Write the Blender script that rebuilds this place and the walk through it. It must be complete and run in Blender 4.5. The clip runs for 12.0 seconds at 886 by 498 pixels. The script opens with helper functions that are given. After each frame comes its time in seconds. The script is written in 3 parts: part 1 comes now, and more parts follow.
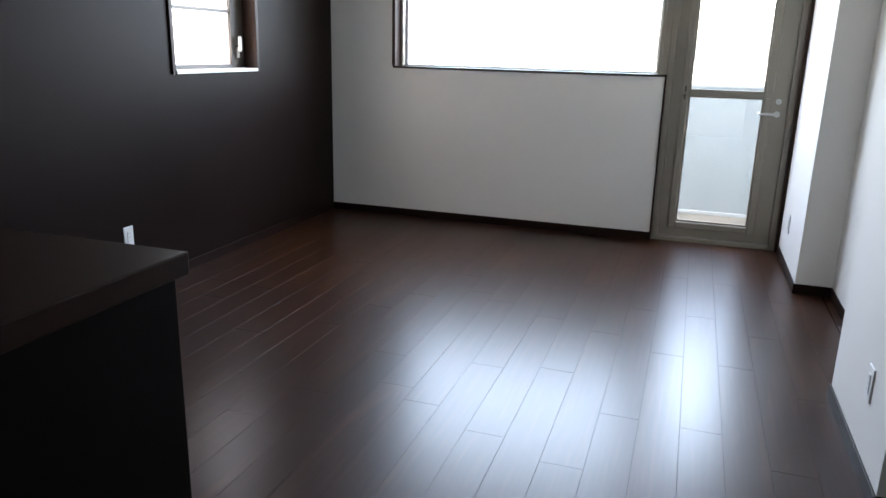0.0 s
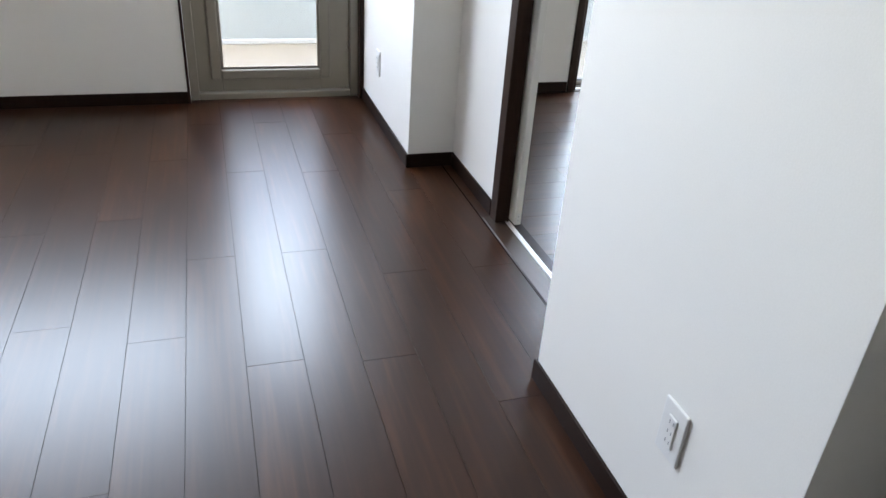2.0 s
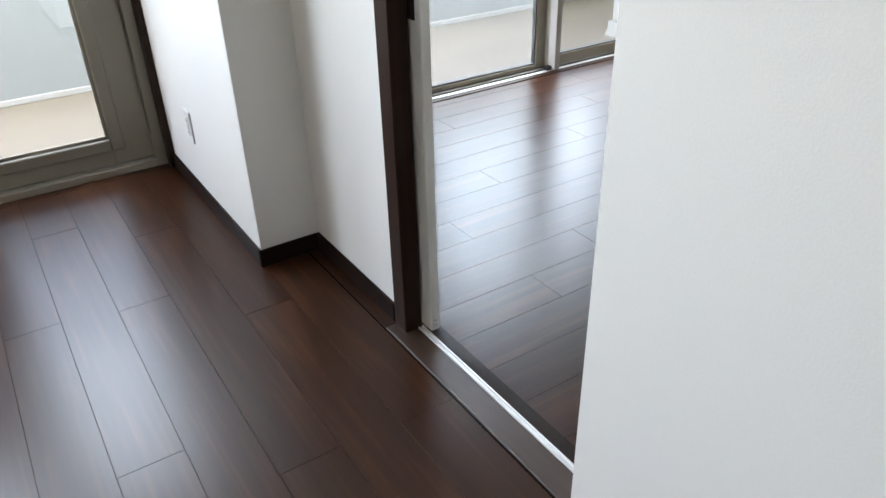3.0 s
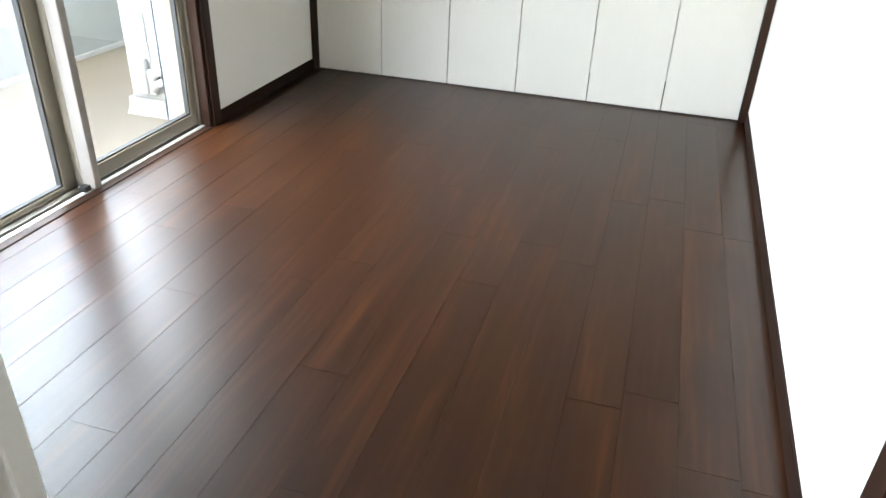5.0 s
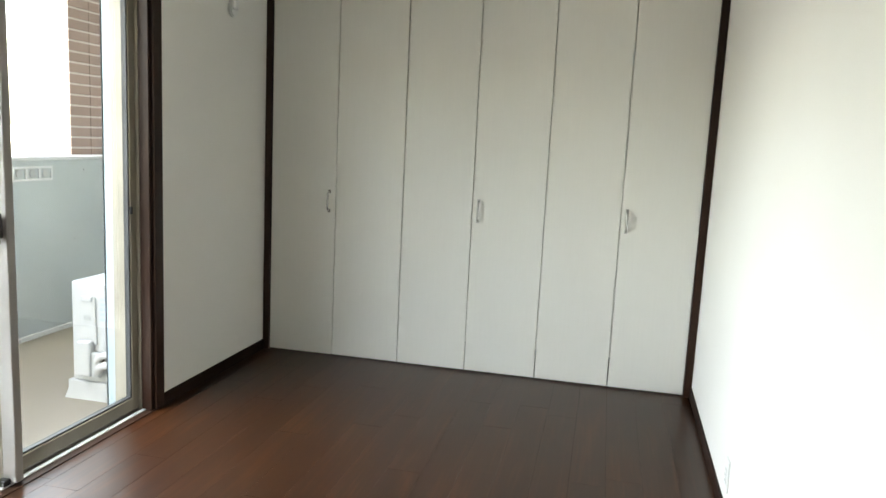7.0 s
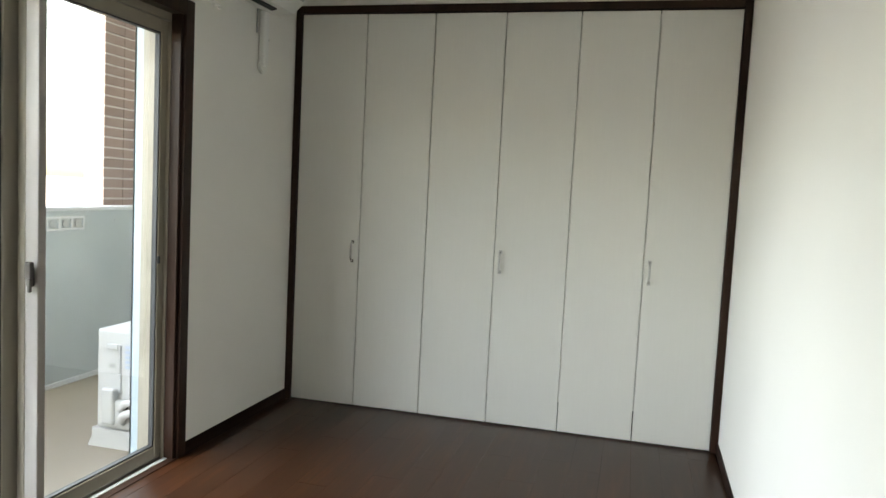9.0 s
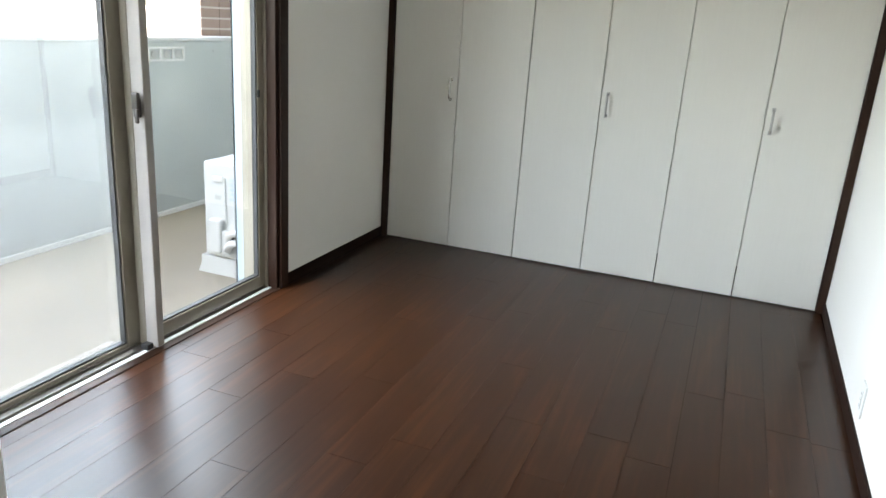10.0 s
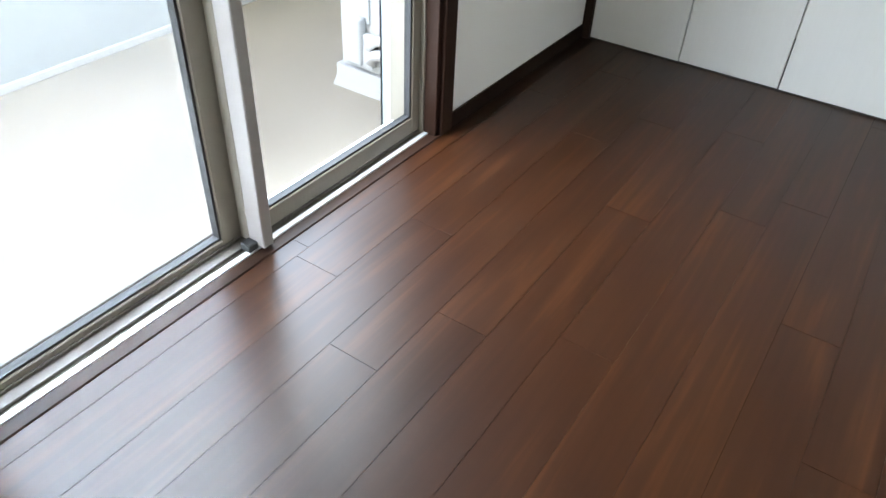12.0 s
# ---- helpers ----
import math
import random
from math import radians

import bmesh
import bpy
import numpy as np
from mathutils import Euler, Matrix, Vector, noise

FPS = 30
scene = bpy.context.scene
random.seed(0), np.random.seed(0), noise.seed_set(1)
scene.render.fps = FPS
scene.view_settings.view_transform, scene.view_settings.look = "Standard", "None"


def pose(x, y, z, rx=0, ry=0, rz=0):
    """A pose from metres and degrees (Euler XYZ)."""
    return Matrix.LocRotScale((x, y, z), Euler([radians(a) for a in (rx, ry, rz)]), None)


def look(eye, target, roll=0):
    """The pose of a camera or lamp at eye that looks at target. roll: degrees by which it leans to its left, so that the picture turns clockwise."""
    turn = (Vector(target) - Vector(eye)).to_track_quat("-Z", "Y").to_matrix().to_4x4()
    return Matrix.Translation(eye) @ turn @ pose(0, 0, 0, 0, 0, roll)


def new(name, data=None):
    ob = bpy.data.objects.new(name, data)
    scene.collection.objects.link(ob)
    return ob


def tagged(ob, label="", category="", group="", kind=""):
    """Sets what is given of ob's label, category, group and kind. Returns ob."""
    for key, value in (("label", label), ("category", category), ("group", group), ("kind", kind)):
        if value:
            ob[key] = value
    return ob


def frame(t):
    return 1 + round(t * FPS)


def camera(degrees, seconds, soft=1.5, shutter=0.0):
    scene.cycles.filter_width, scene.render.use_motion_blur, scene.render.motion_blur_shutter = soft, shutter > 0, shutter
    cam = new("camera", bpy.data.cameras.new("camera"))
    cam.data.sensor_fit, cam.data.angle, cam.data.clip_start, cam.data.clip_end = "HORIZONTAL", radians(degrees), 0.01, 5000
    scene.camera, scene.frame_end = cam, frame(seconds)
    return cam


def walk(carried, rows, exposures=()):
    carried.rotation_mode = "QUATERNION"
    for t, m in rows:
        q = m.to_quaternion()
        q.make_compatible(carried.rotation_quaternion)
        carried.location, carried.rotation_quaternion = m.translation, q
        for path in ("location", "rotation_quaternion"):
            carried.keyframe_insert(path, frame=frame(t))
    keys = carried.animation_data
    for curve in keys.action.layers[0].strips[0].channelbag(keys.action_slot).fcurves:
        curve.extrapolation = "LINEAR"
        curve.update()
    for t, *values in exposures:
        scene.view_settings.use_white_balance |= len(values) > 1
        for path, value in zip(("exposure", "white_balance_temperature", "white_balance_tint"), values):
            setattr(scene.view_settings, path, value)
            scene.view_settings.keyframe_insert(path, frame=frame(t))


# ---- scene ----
cam = camera(62.5, 12.0)

PATH = [
    (0, (-4.7, -5.552, 1.36), (-5.309, -3.723, 0.828), 1.4),
    (0.5, (-4.75, -5.154, 1.335), (-4.981, -3.289, 0.652), 2.7),
    (1, (-4.79, -4.715, 1.319), (-4.684, -2.921, 0.44), 4.8),
    (1.5, (-4.835, -4.251, 1.298), (-4.553, -2.525, 0.327), 4.8),
    (2, (-4.788, -3.792, 1.222), (-4.228, -2.134, 0.255), 4.0),
    (2.5, (-4.705, -3.341, 1.226), (-4.029, -1.74, 0.237), 2.1),
    (3, (-4.618, -2.969, 1.24), (-3.689, -1.524, 0.215), -1.5),
    (3.5, (-4.486, -2.65, 1.249), (-3.294, -1.39, 0.253), -0.6),
    (3.7, (-4.428, -2.537, 1.242), (-3.171, -1.353, 0.233), -0.2),
    (5.3, (-4.055, -1.984, 1.288), (-2.32, -1.624, 0.36), 3.5),
    (5.5, (-4.059, -1.981, 1.284), (-2.285, -1.632, 0.43), 3.5),
    (6, (-4.049, -1.994, 1.311), (-2.205, -1.634, 0.625), 2.8),
    (6.5, (-4.064, -2.006, 1.313), (-2.164, -1.608, 0.831), 2.7),
    (7, (-4.059, -2.005, 1.322), (-2.127, -1.58, 1.03), 2.8),
    (7.5, (-4.073, -2.049, 1.328), (-2.131, -1.584, 1.214), 2.1),
    (7.7, (-4.078, -2.040, 1.338), (-2.134, -1.573, 1.277), 2.2),
    (9.3, (-4.074, -2.008, 1.317), (-2.159, -1.485, 1.074), 3.4),
    (9.5, (-4.052, -1.976, 1.302), (-2.159, -1.427, 0.96), 3.6),
    (10, (-3.999, -1.945, 1.316), (-2.214, -1.267, 0.719), 3.8),
    (10.5, (-3.847, -1.806, 1.292), (-2.233, -0.997, 0.431), 3.9),
    (11, (-3.608, -1.666, 1.276), (-2.176, -0.751, 0.222), 4.0),
    (11.5, (-3.282, -1.482, 1.268), (-1.966, -0.565, 0.073), 4.1),
    (12, (-2.976, -1.224, 1.269), (-1.658, -0.383, 0.021), 2.9),
]
EXPOSURES = [(0, 5.3, 7500, 19), (0.5, 5.65, 7600, 20), (1, 5.7, 7700, 19), (2.5, 5.65, 8200, 19), (3.7, 5.05, 8600, 17), (5.5, 6.35, 8800, 16), (6.2, 6.0, 8700, 14), (7.5, 5.3, 9400, 14), (9.5, 5.2, 8900, 15), (10.5, 5.75, 8200, 16), (12, 5.82, 8000, 16)]
walk(cam, [(t, look(eye, target, roll)) for t, eye, target, roll in PATH], EXPOSURES)

# ---- light ----
world = bpy.data.worlds.new("sky")
scene.world = world
world.use_nodes = True
wn = world.node_tree.nodes
sky = wn.new("ShaderNodeTexSky")
sky.sky_type = 'NISHITA'
sky.sun_disc = False
sky.sun_elevation = radians(48)
sky.sun_rotation = radians(200)
sky.dust_density = 4.0
sky.air_density = 1.0
sky.ozone_density = 1.0
wn["Background"].inputs[1].default_value = 0.15
haze = wn.new("ShaderNodeHueSaturation")   # thin cloud greys the blue
haze.inputs["Saturation"].default_value = 0.9
world.node_tree.links.new(sky.outputs[0], haze.inputs["Color"])
world.node_tree.links.new(haze.outputs[0], wn["Background"].inputs[0])
sun_data = bpy.data.lights.new("sun", 'SUN')
sun_data.energy = 1.0
sun_data.angle = radians(14)
sun_data.color = (1.0, 0.96, 0.9)
sun = new("sun", sun_data)
sun.matrix_world = look((0, 0, 30), (-3.5, 26, 0))


def window_light(name, x, y, z, width, height, power, way=(0, -1, -0.42), spread=140, color=(0.56, 0.75, 1.0)):
    """Sky light that comes down through a window's opening."""
    data = bpy.data.lights.new(name, 'AREA')
    data.shape, data.size, data.size_y = 'RECTANGLE', width, height
    data.energy, data.color = power, color
    data.spread = radians(spread)
    new(name, data).matrix_world = look((x, y, z), (x + way[0], y + way[1], z + way[2]))


window_light("window_light_1", -5.97, 0.48, 1.82, 1.95, 1.20, 3.3)
window_light("window_light_2", -7.72, -1.59, 1.58, 0.66, 0.72, 0.09, (1, 0, -0.2))
window_light("window_light_3", -4.49, 0.42, 1.54, 0.48, 0.80, 0.68)
PALE = (0.58, 0.76, 1.0)
window_light("window_light_4", -1.94, 0.215, 0.24, 1.55, 0.44, 0.25, (0, -1, 0), 150, PALE)
for z in (0.73, 1.21, 1.69):
    window_light("window_light_4", -1.94, 0.37, z, 1.55, 0.50, 0.55, (0, -1, -0.85), 120, PALE)


# ---- materials ----
def base_material(name, color, rough=0.5, metal=0.0, coat=0.0):
    m = bpy.data.materials.new(name)
    m.use_nodes = True
    b = m.node_tree.nodes["Principled BSDF"]
    b.inputs["Base Color"].default_value = (*color, 1)
    b.inputs["Roughness"].default_value = rough
    b.inputs["Metallic"].default_value = metal
    b.inputs["Coat Weight"].default_value = coat
    return m


def textured(name, color, rough=0.5, metal=0.0, grain=200.0, relief=0.1, spread=0.06, stain=1.5, rough_spread=0.06, stretch=(1, 1, 1), depth=0.001, shine=0.5):
    """A surface that varies at two scales, with fine relief."""
    m = base_material(name, color, rough, metal)
    nt = m.node_tree
    nt.nodes["Principled BSDF"].inputs["Specular IOR Level"].default_value = shine
    b = nt.nodes["Principled BSDF"]
    tc = nt.nodes.new("ShaderNodeTexCoord")
    mp = nt.nodes.new("ShaderNodeMapping")
    mp.inputs["Scale"].default_value = stretch
    nt.links.new(tc.outputs["Object"], mp.inputs[0])
    fine = nt.nodes.new("ShaderNodeTexNoise")
    fine.inputs["Scale"].default_value = grain
    fine.inputs["Detail"].default_value = 3
    wide = nt.nodes.new("ShaderNodeTexNoise")
    wide.inputs["Scale"].default_value = stain
    wide.inputs["Detail"].default_value = 4
    for n in (fine, wide):
        nt.links.new(mp.outputs[0], n.inputs["Vector"])
    mix = nt.nodes.new("ShaderNodeMath")
    mix.operation = 'MULTIPLY_ADD'
    nt.links.new(fine.outputs["Fac"], mix.inputs[0])
    mix.inputs[1].default_value = 0.35
    half = nt.nodes.new("ShaderNodeMath")
    half.operation = 'MULTIPLY'
    half.inputs[1].default_value = 0.65
    nt.links.new(wide.outputs["Fac"], half.inputs[0])
    nt.links.new(half.outputs[0], mix.inputs[2])
    ramp = nt.nodes.new("ShaderNodeValToRGB")
    lo = [max(0, c * (1 - 2 * spread)) for c in color]
    hi = [min(1, c * (1 + 2 * spread)) for c in color]
    ramp.color_ramp.elements[0].position, ramp.color_ramp.elements[1].position = 0.3, 0.7
    ramp.color_ramp.elements[0].color = (*lo, 1)
    ramp.color_ramp.elements[1].color = (*hi, 1)
    nt.links.new(mix.outputs[0], ramp.inputs[0])
    nt.links.new(ramp.outputs[0], b.inputs["Base Color"])
    rr = nt.nodes.new("ShaderNodeMapRange")
    rr.inputs["To Min"].default_value = rough - rough_spread
    rr.inputs["To Max"].default_value = rough + rough_spread
    nt.links.new(wide.outputs["Fac"], rr.inputs[0])
    nt.links.new(rr.outputs[0], b.inputs["Roughness"])
    bump = nt.nodes.new("ShaderNodeBump")
    bump.inputs["Strength"].default_value = relief
    bump.inputs["Distance"].default_value = depth
    nt.links.new(fine.outputs["Fac"], bump.inputs["Height"])
    nt.links.new(bump.outputs[0], b.inputs["Normal"])
    return m


def wood_floor(name, dark, mid, light, rough):
    """Lacquered walnut board: long streaks along the local y axis, each board shifted and toned by its own random number."""
    m = base_material(name, mid, rough)
    nt = m.node_tree
    b = nt.nodes["Principled BSDF"]
    tc = nt.nodes.new("ShaderNodeTexCoord")
    info = nt.nodes.new("ShaderNodeObjectInfo")
    shift = nt.nodes.new("ShaderNodeVectorMath")
    shift.operation = 'MULTIPLY_ADD'
    shift.inputs[1].default_value = (1, 1, 1)
    far = nt.nodes.new("ShaderNodeMath")
    far.operation = 'MULTIPLY'
    far.inputs[1].default_value = 57.0
    nt.links.new(info.outputs["Random"], far.inputs[0])
    nt.links.new(tc.outputs["Object"], shift.inputs[0])
    nt.links.new(far.outputs[0], shift.inputs[2])

    def streak(scale, sx, sy, detail, distort=0.0):
        mp = nt.nodes.new("ShaderNodeMapping")
        mp.inputs["Scale"].default_value = (sx, sy, 1)
        nt.links.new(shift.outputs[0], mp.inputs[0])
        n = nt.nodes.new("ShaderNodeTexNoise")
        n.inputs["Scale"].default_value = scale
        n.inputs["Detail"].default_value = detail
        n.inputs["Distortion"].default_value = distort
        nt.links.new(mp.outputs[0], n.inputs["Vector"])
        return n
    broad = streak(1.0, 10.0, 1.1, 3, 1.2)
    fine = streak(1.0, 60.0, 2.2, 2)
    add = nt.nodes.new("ShaderNodeMath")
    add.operation = 'MULTIPLY_ADD'
    nt.links.new(fine.outputs["Fac"], add.inputs[0])
    add.inputs[1].default_value = 0.4
    part_broad = nt.nodes.new("ShaderNodeMath")
    part_broad.operation = 'MULTIPLY'
    part_broad.inputs[1].default_value = 0.6
    nt.links.new(broad.outputs["Fac"], part_broad.inputs[0])
    nt.links.new(part_broad.outputs[0], add.inputs[2])
    ramp = nt.nodes.new("ShaderNodeValToRGB")
    e = ramp.color_ramp.elements
    e[0].position, e[0].color = 0.28, (*dark, 1)
    e[1].position, e[1].color = 0.78, (*light, 1)
    em = e.new(0.52)
    em.color = (*mid, 1)
    nt.links.new(add.outputs[0], ramp.inputs[0])
    hsv = nt.nodes.new("ShaderNodeHueSaturation")
    tone = nt.nodes.new("ShaderNodeMapRange")
    tone.inputs["To Min"].default_value = 0.93
    tone.inputs["To Max"].default_value = 1.07
    nt.links.new(info.outputs["Random"], tone.inputs[0])
    nt.links.new(tone.outputs[0], hsv.inputs["Value"])
    nt.links.new(ramp.outputs[0], hsv.inputs["Color"])
    nt.links.new(hsv.outputs[0], b.inputs["Base Color"])
    rr = nt.nodes.new("ShaderNodeMapRange")
    rr.inputs["To Min"].default_value = rough - 0.015
    rr.inputs["To Max"].default_value = rough + 0.015
    nt.links.new(broad.outputs["Fac"], rr.inputs[0])
    nt.links.new(rr.outputs[0], b.inputs["Roughness"])
    wave = streak(1.0, 7.0, 1.2, 0)
    bump = nt.nodes.new("ShaderNodeBump")
    bump.inputs["Strength"].default_value = 0.04
    bump.inputs["Distance"].default_value = 0.0004
    nt.links.new(wave.outputs["Fac"], bump.inputs["Height"])
    nt.links.new(bump.outputs[0], b.inputs["Normal"])
    b.inputs["Specular IOR Level"].default_value = 0.32
    return m


def glass_material(name, gloss):
    m = bpy.data.materials.new(name)
    m.use_nodes = True
    nt = m.node_tree
    nt.nodes.clear()
    out = nt.nodes.new("ShaderNodeOutputMaterial")
    mix = nt.nodes.new("ShaderNodeMixShader")
    clear = nt.nodes.new("ShaderNodeBsdfTransparent")
    clear.inputs[0].default_value = (0.79, 0.82, 0.815, 1)
    shine = nt.nodes.new("ShaderNodeBsdfGlossy")
    shine.inputs["Roughness"].default_value = 0.0
    mix.inputs[0].default_value = gloss
    nt.links.new(clear.outputs[0], mix.inputs[1])
    nt.links.new(shine.outputs[0], mix.inputs[2])
    nt.links.new(mix.outputs[0], out.inputs[0])
    return m


def screen_material(name, color, cover):
    """A pale veil, an insect mesh or frosted glass: cover is the share that scatters light, the rest lets it straight through."""
    m = bpy.data.materials.new(name)
    m.use_nodes = True
    nt = m.node_tree
    nt.nodes.clear()
    out = nt.nodes.new("ShaderNodeOutputMaterial")
    threads, both = nt.nodes.new("ShaderNodeMixShader"), nt.nodes.new("ShaderNodeMixShader")
    back, front = nt.nodes.new("ShaderNodeBsdfTranslucent"), nt.nodes.new("ShaderNodeBsdfDiffuse")
    gap = nt.nodes.new("ShaderNodeBsdfTransparent")
    for n in (back, front):
        n.inputs[0].default_value = (*color, 1)
    threads.inputs[0].default_value = 0.35
    both.inputs[0].default_value = cover
    nt.links.new(back.outputs[0], threads.inputs[1])
    nt.links.new(front.outputs[0], threads.inputs[2])
    nt.links.new(gap.outputs[0], both.inputs[1])
    nt.links.new(threads.outputs[0], both.inputs[2])
    nt.links.new(both.outputs[0], out.inputs[0])
    return m


SCREEN = screen_material("insect_mesh", (0.78, 0.77, 0.76), 0.05)
FROSTED = screen_material("frosted_glass", (0.62, 0.65, 0.66), 0.7)
WALLPAPER = textured("white_wallpaper", (0.82, 0.80, 0.752), 0.8, shine=0.25, grain=300, relief=0.16, spread=0.02, stain=0.8, depth=0.0015)
DARK_WALL = textured("dark_wallpaper", (0.013, 0.0070, 0.0055), 0.42, shine=0.08, grain=120, relief=0.25, spread=0.12, stain=1.2, depth=0.001)
CEILING = textured("ceiling_paper", (0.84, 0.83, 0.80), 0.85, grain=150, relief=0.3, spread=0.02)
TRIM = textured("dark_trim_wood", (0.031, 0.0138, 0.0085), 0.42, shine=0.2, grain=40, relief=0.1, spread=0.25, stain=6, stretch=(1, 1, 0.12))
BASEBOARD = textured("dark_skirting", (0.018, 0.0085, 0.006), 0.45, shine=0.12, grain=60, relief=0.08, spread=0.2, stain=4)
SILL_WOOD = textured("threshold_wood", (0.048, 0.026, 0.017), 0.38, grain=60, relief=0.1, spread=0.2, stain=5, stretch=(1, 0.15, 1))
FLOOR_WOOD = wood_floor("walnut_board", (0.018, 0.0052, 0.0018), (0.029, 0.0088, 0.0029), (0.068, 0.0215, 0.0067), 0.30)
JOINT = base_material("board_joint", (0.007, 0.0035, 0.0024), 0.9)
JOINT.node_tree.nodes["Principled BSDF"].inputs["Specular IOR Level"].default_value = 0.05
BRONZE = textured("bronze_aluminium", (0.26, 0.228, 0.182), 0.36, metal=0.0, grain=300, relief=0.03, spread=0.05)
BRONZE_MID = textured("mid_bronze_aluminium", (0.12, 0.103, 0.088), 0.4, grain=300, relief=0.03, spread=0.05)
BRONZE_DARK = textured("dark_bronze_aluminium", (0.060, 0.050, 0.043), 0.4, metal=0.0, grain=300, relief=0.03, spread=0.05)
ALU = textured("bare_aluminium", (0.78, 0.77, 0.76), 0.35, metal=0.2, grain=250, relief=0.03, spread=0.05)
CHROME = textured("satin_chrome", (0.55, 0.54, 0.52), 0.28, metal=1.0, grain=300, relief=0.02, spread=0.03, rough_spread=0.04)
RUBBER = base_material("black_gasket", (0.028, 0.028, 0.028), 0.6)
GLASS = glass_material("clear_glass", 0.06)
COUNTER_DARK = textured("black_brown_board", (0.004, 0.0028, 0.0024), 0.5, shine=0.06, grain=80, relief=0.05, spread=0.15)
CHAMPAGNE = textured("champagne_aluminium", (0.34, 0.31, 0.285), 0.4, grain=300, relief=0.03, spread=0.04)
DARK_LEDGE = textured("dark_ledge_wood", (0.020, 0.0075, 0.0045), 0.36, shine=0.14, grain=50, relief=0.06, spread=0.2, stain=5, stretch=(1, 0.1, 1))
DOOR_WHITE = textured("white_door_foil", (0.78, 0.765, 0.71), 0.45, grain=90, relief=0.05, spread=0.012, stain=1.0, stretch=(1, 1, 0.05), depth=0.0005)
PLASTIC = textured("white_plastic", (0.78, 0.78, 0.75), 0.35, grain=300, relief=0.03, spread=0.02)
PLASTIC_GREY = base_material("grey_plastic", (0.35, 0.35, 0.34), 0.45)
SLOT = base_material("dark_slot", (0.01, 0.01, 0.01), 0.6)
PLATE_DARK = textured("dark_pull_plate", (0.012, 0.009, 0.008), 0.4, grain=200, relief=0.04, spread=0.1)
AC_METAL = textured("white_painted_steel", (0.46, 0.46, 0.445), 0.45, grain=120, relief=0.08, spread=0.03)
CONCRETE = textured("grey_parapet_paint", (0.34, 0.365, 0.365), 0.8, grain=70, relief=0.4, spread=0.07, stain=2.0, depth=0.003)
BALCONY_FLOOR = textured("beige_balcony_sheet", (0.235, 0.20, 0.155), 0.7, grain=120, relief=0.4, spread=0.08, stain=1.4, depth=0.002)
# white coat with the blue of the sky light put into its colour
EXTERIOR = textured("sky_blued_white_coat", (0.37, 0.45, 0.49), 0.75, grain=80, relief=0.3, spread=0.03, depth=0.002)
CAP = textured("white_parapet_cap", (0.5, 0.5, 0.49), 0.6, grain=60, relief=0.1, spread=0.03)
MORTAR = textured("pale_mortar", (0.52, 0.48, 0.45), 0.9, grain=90, relief=0.3, spread=0.06)
HOSE = textured("white_hose_tape", (0.5, 0.49, 0.47), 0.6, grain=80, relief=0.2, spread=0.04)
GROUND = textured("far_ground", (0.22, 0.22, 0.20), 0.9, grain=0.5, relief=0.2, spread=0.2, stain=0.05)
STICKER = base_material("blue_grey_sticker", (0.35, 0.42, 0.52), 0.5)

BRICK = base_material("red_brown_brick", (0.22, 0.10, 0.07), 0.8)
_nt = BRICK.node_tree
_info = _nt.nodes.new("ShaderNodeObjectInfo")
_ramp = _nt.nodes.new("ShaderNodeValToRGB")
_ramp.color_ramp.elements[0].color = (0.20, 0.128, 0.105, 1)
_ramp.color_ramp.elements[1].color = (0.29, 0.195, 0.165, 1)
_nz = _nt.nodes.new("ShaderNodeTexNoise")
_nz.inputs["Scale"].default_value = 60
_mx = _nt.nodes.new("ShaderNodeMath")
_mx.operation = 'MULTIPLY_ADD'
_mx.inputs[1].default_value = 0.5
_nt.links.new(_nz.outputs["Fac"], _mx.inputs[0])
_hf = _nt.nodes.new("ShaderNodeMath")
_hf.operation = 'MULTIPLY'
_hf.inputs[1].default_value = 0.5
_nt.links.new(_info.outputs["Random"], _hf.inputs[0])
_nt.links.new(_hf.outputs[0], _mx.inputs[2])
_nt.links.new(_mx.outputs[0], _ramp.inputs[0])
_nt.links.new(_ramp.outputs[0], _nt.nodes["Principled BSDF"].inputs["Base Color"])


# ---- mesh tools ----
def add_box(bm, x0, x1, y0, y1, z0, z1, bevel=0.0, segments=1):
    r = bmesh.ops.create_cube(bm, size=1.0)
    vs = r["verts"]
    for v in vs:
        v.co = Vector(((x0 + x1) / 2 + v.co.x * (x1 - x0), (y0 + y1) / 2 + v.co.y * (y1 - y0), (z0 + z1) / 2 + v.co.z * (z1 - z0)))
    if bevel:
        es = list({e for v in vs for e in v.link_edges})
        bmesh.ops.bevel(bm, geom=es, offset=bevel, segments=segments, profile=0.5, affect='EDGES')
    return vs


def add_cyl(bm, center, axis, radius, length, n=20, bevel=0.0):
    rot = Vector((0, 0, 1)).rotation_difference(Vector(axis)).to_matrix().to_4x4()
    r = bmesh.ops.create_cone(bm, cap_ends=True, segments=n, radius1=radius, radius2=radius, depth=length, matrix=Matrix.Translation(center) @ rot)
    if bevel:
        es = [e for e in {e for v in r["verts"] for e in v.link_edges} if any(len(f.verts) > 4 for f in e.link_faces)]
        bmesh.ops.bevel(bm, geom=es, offset=bevel, segments=2, affect='EDGES')


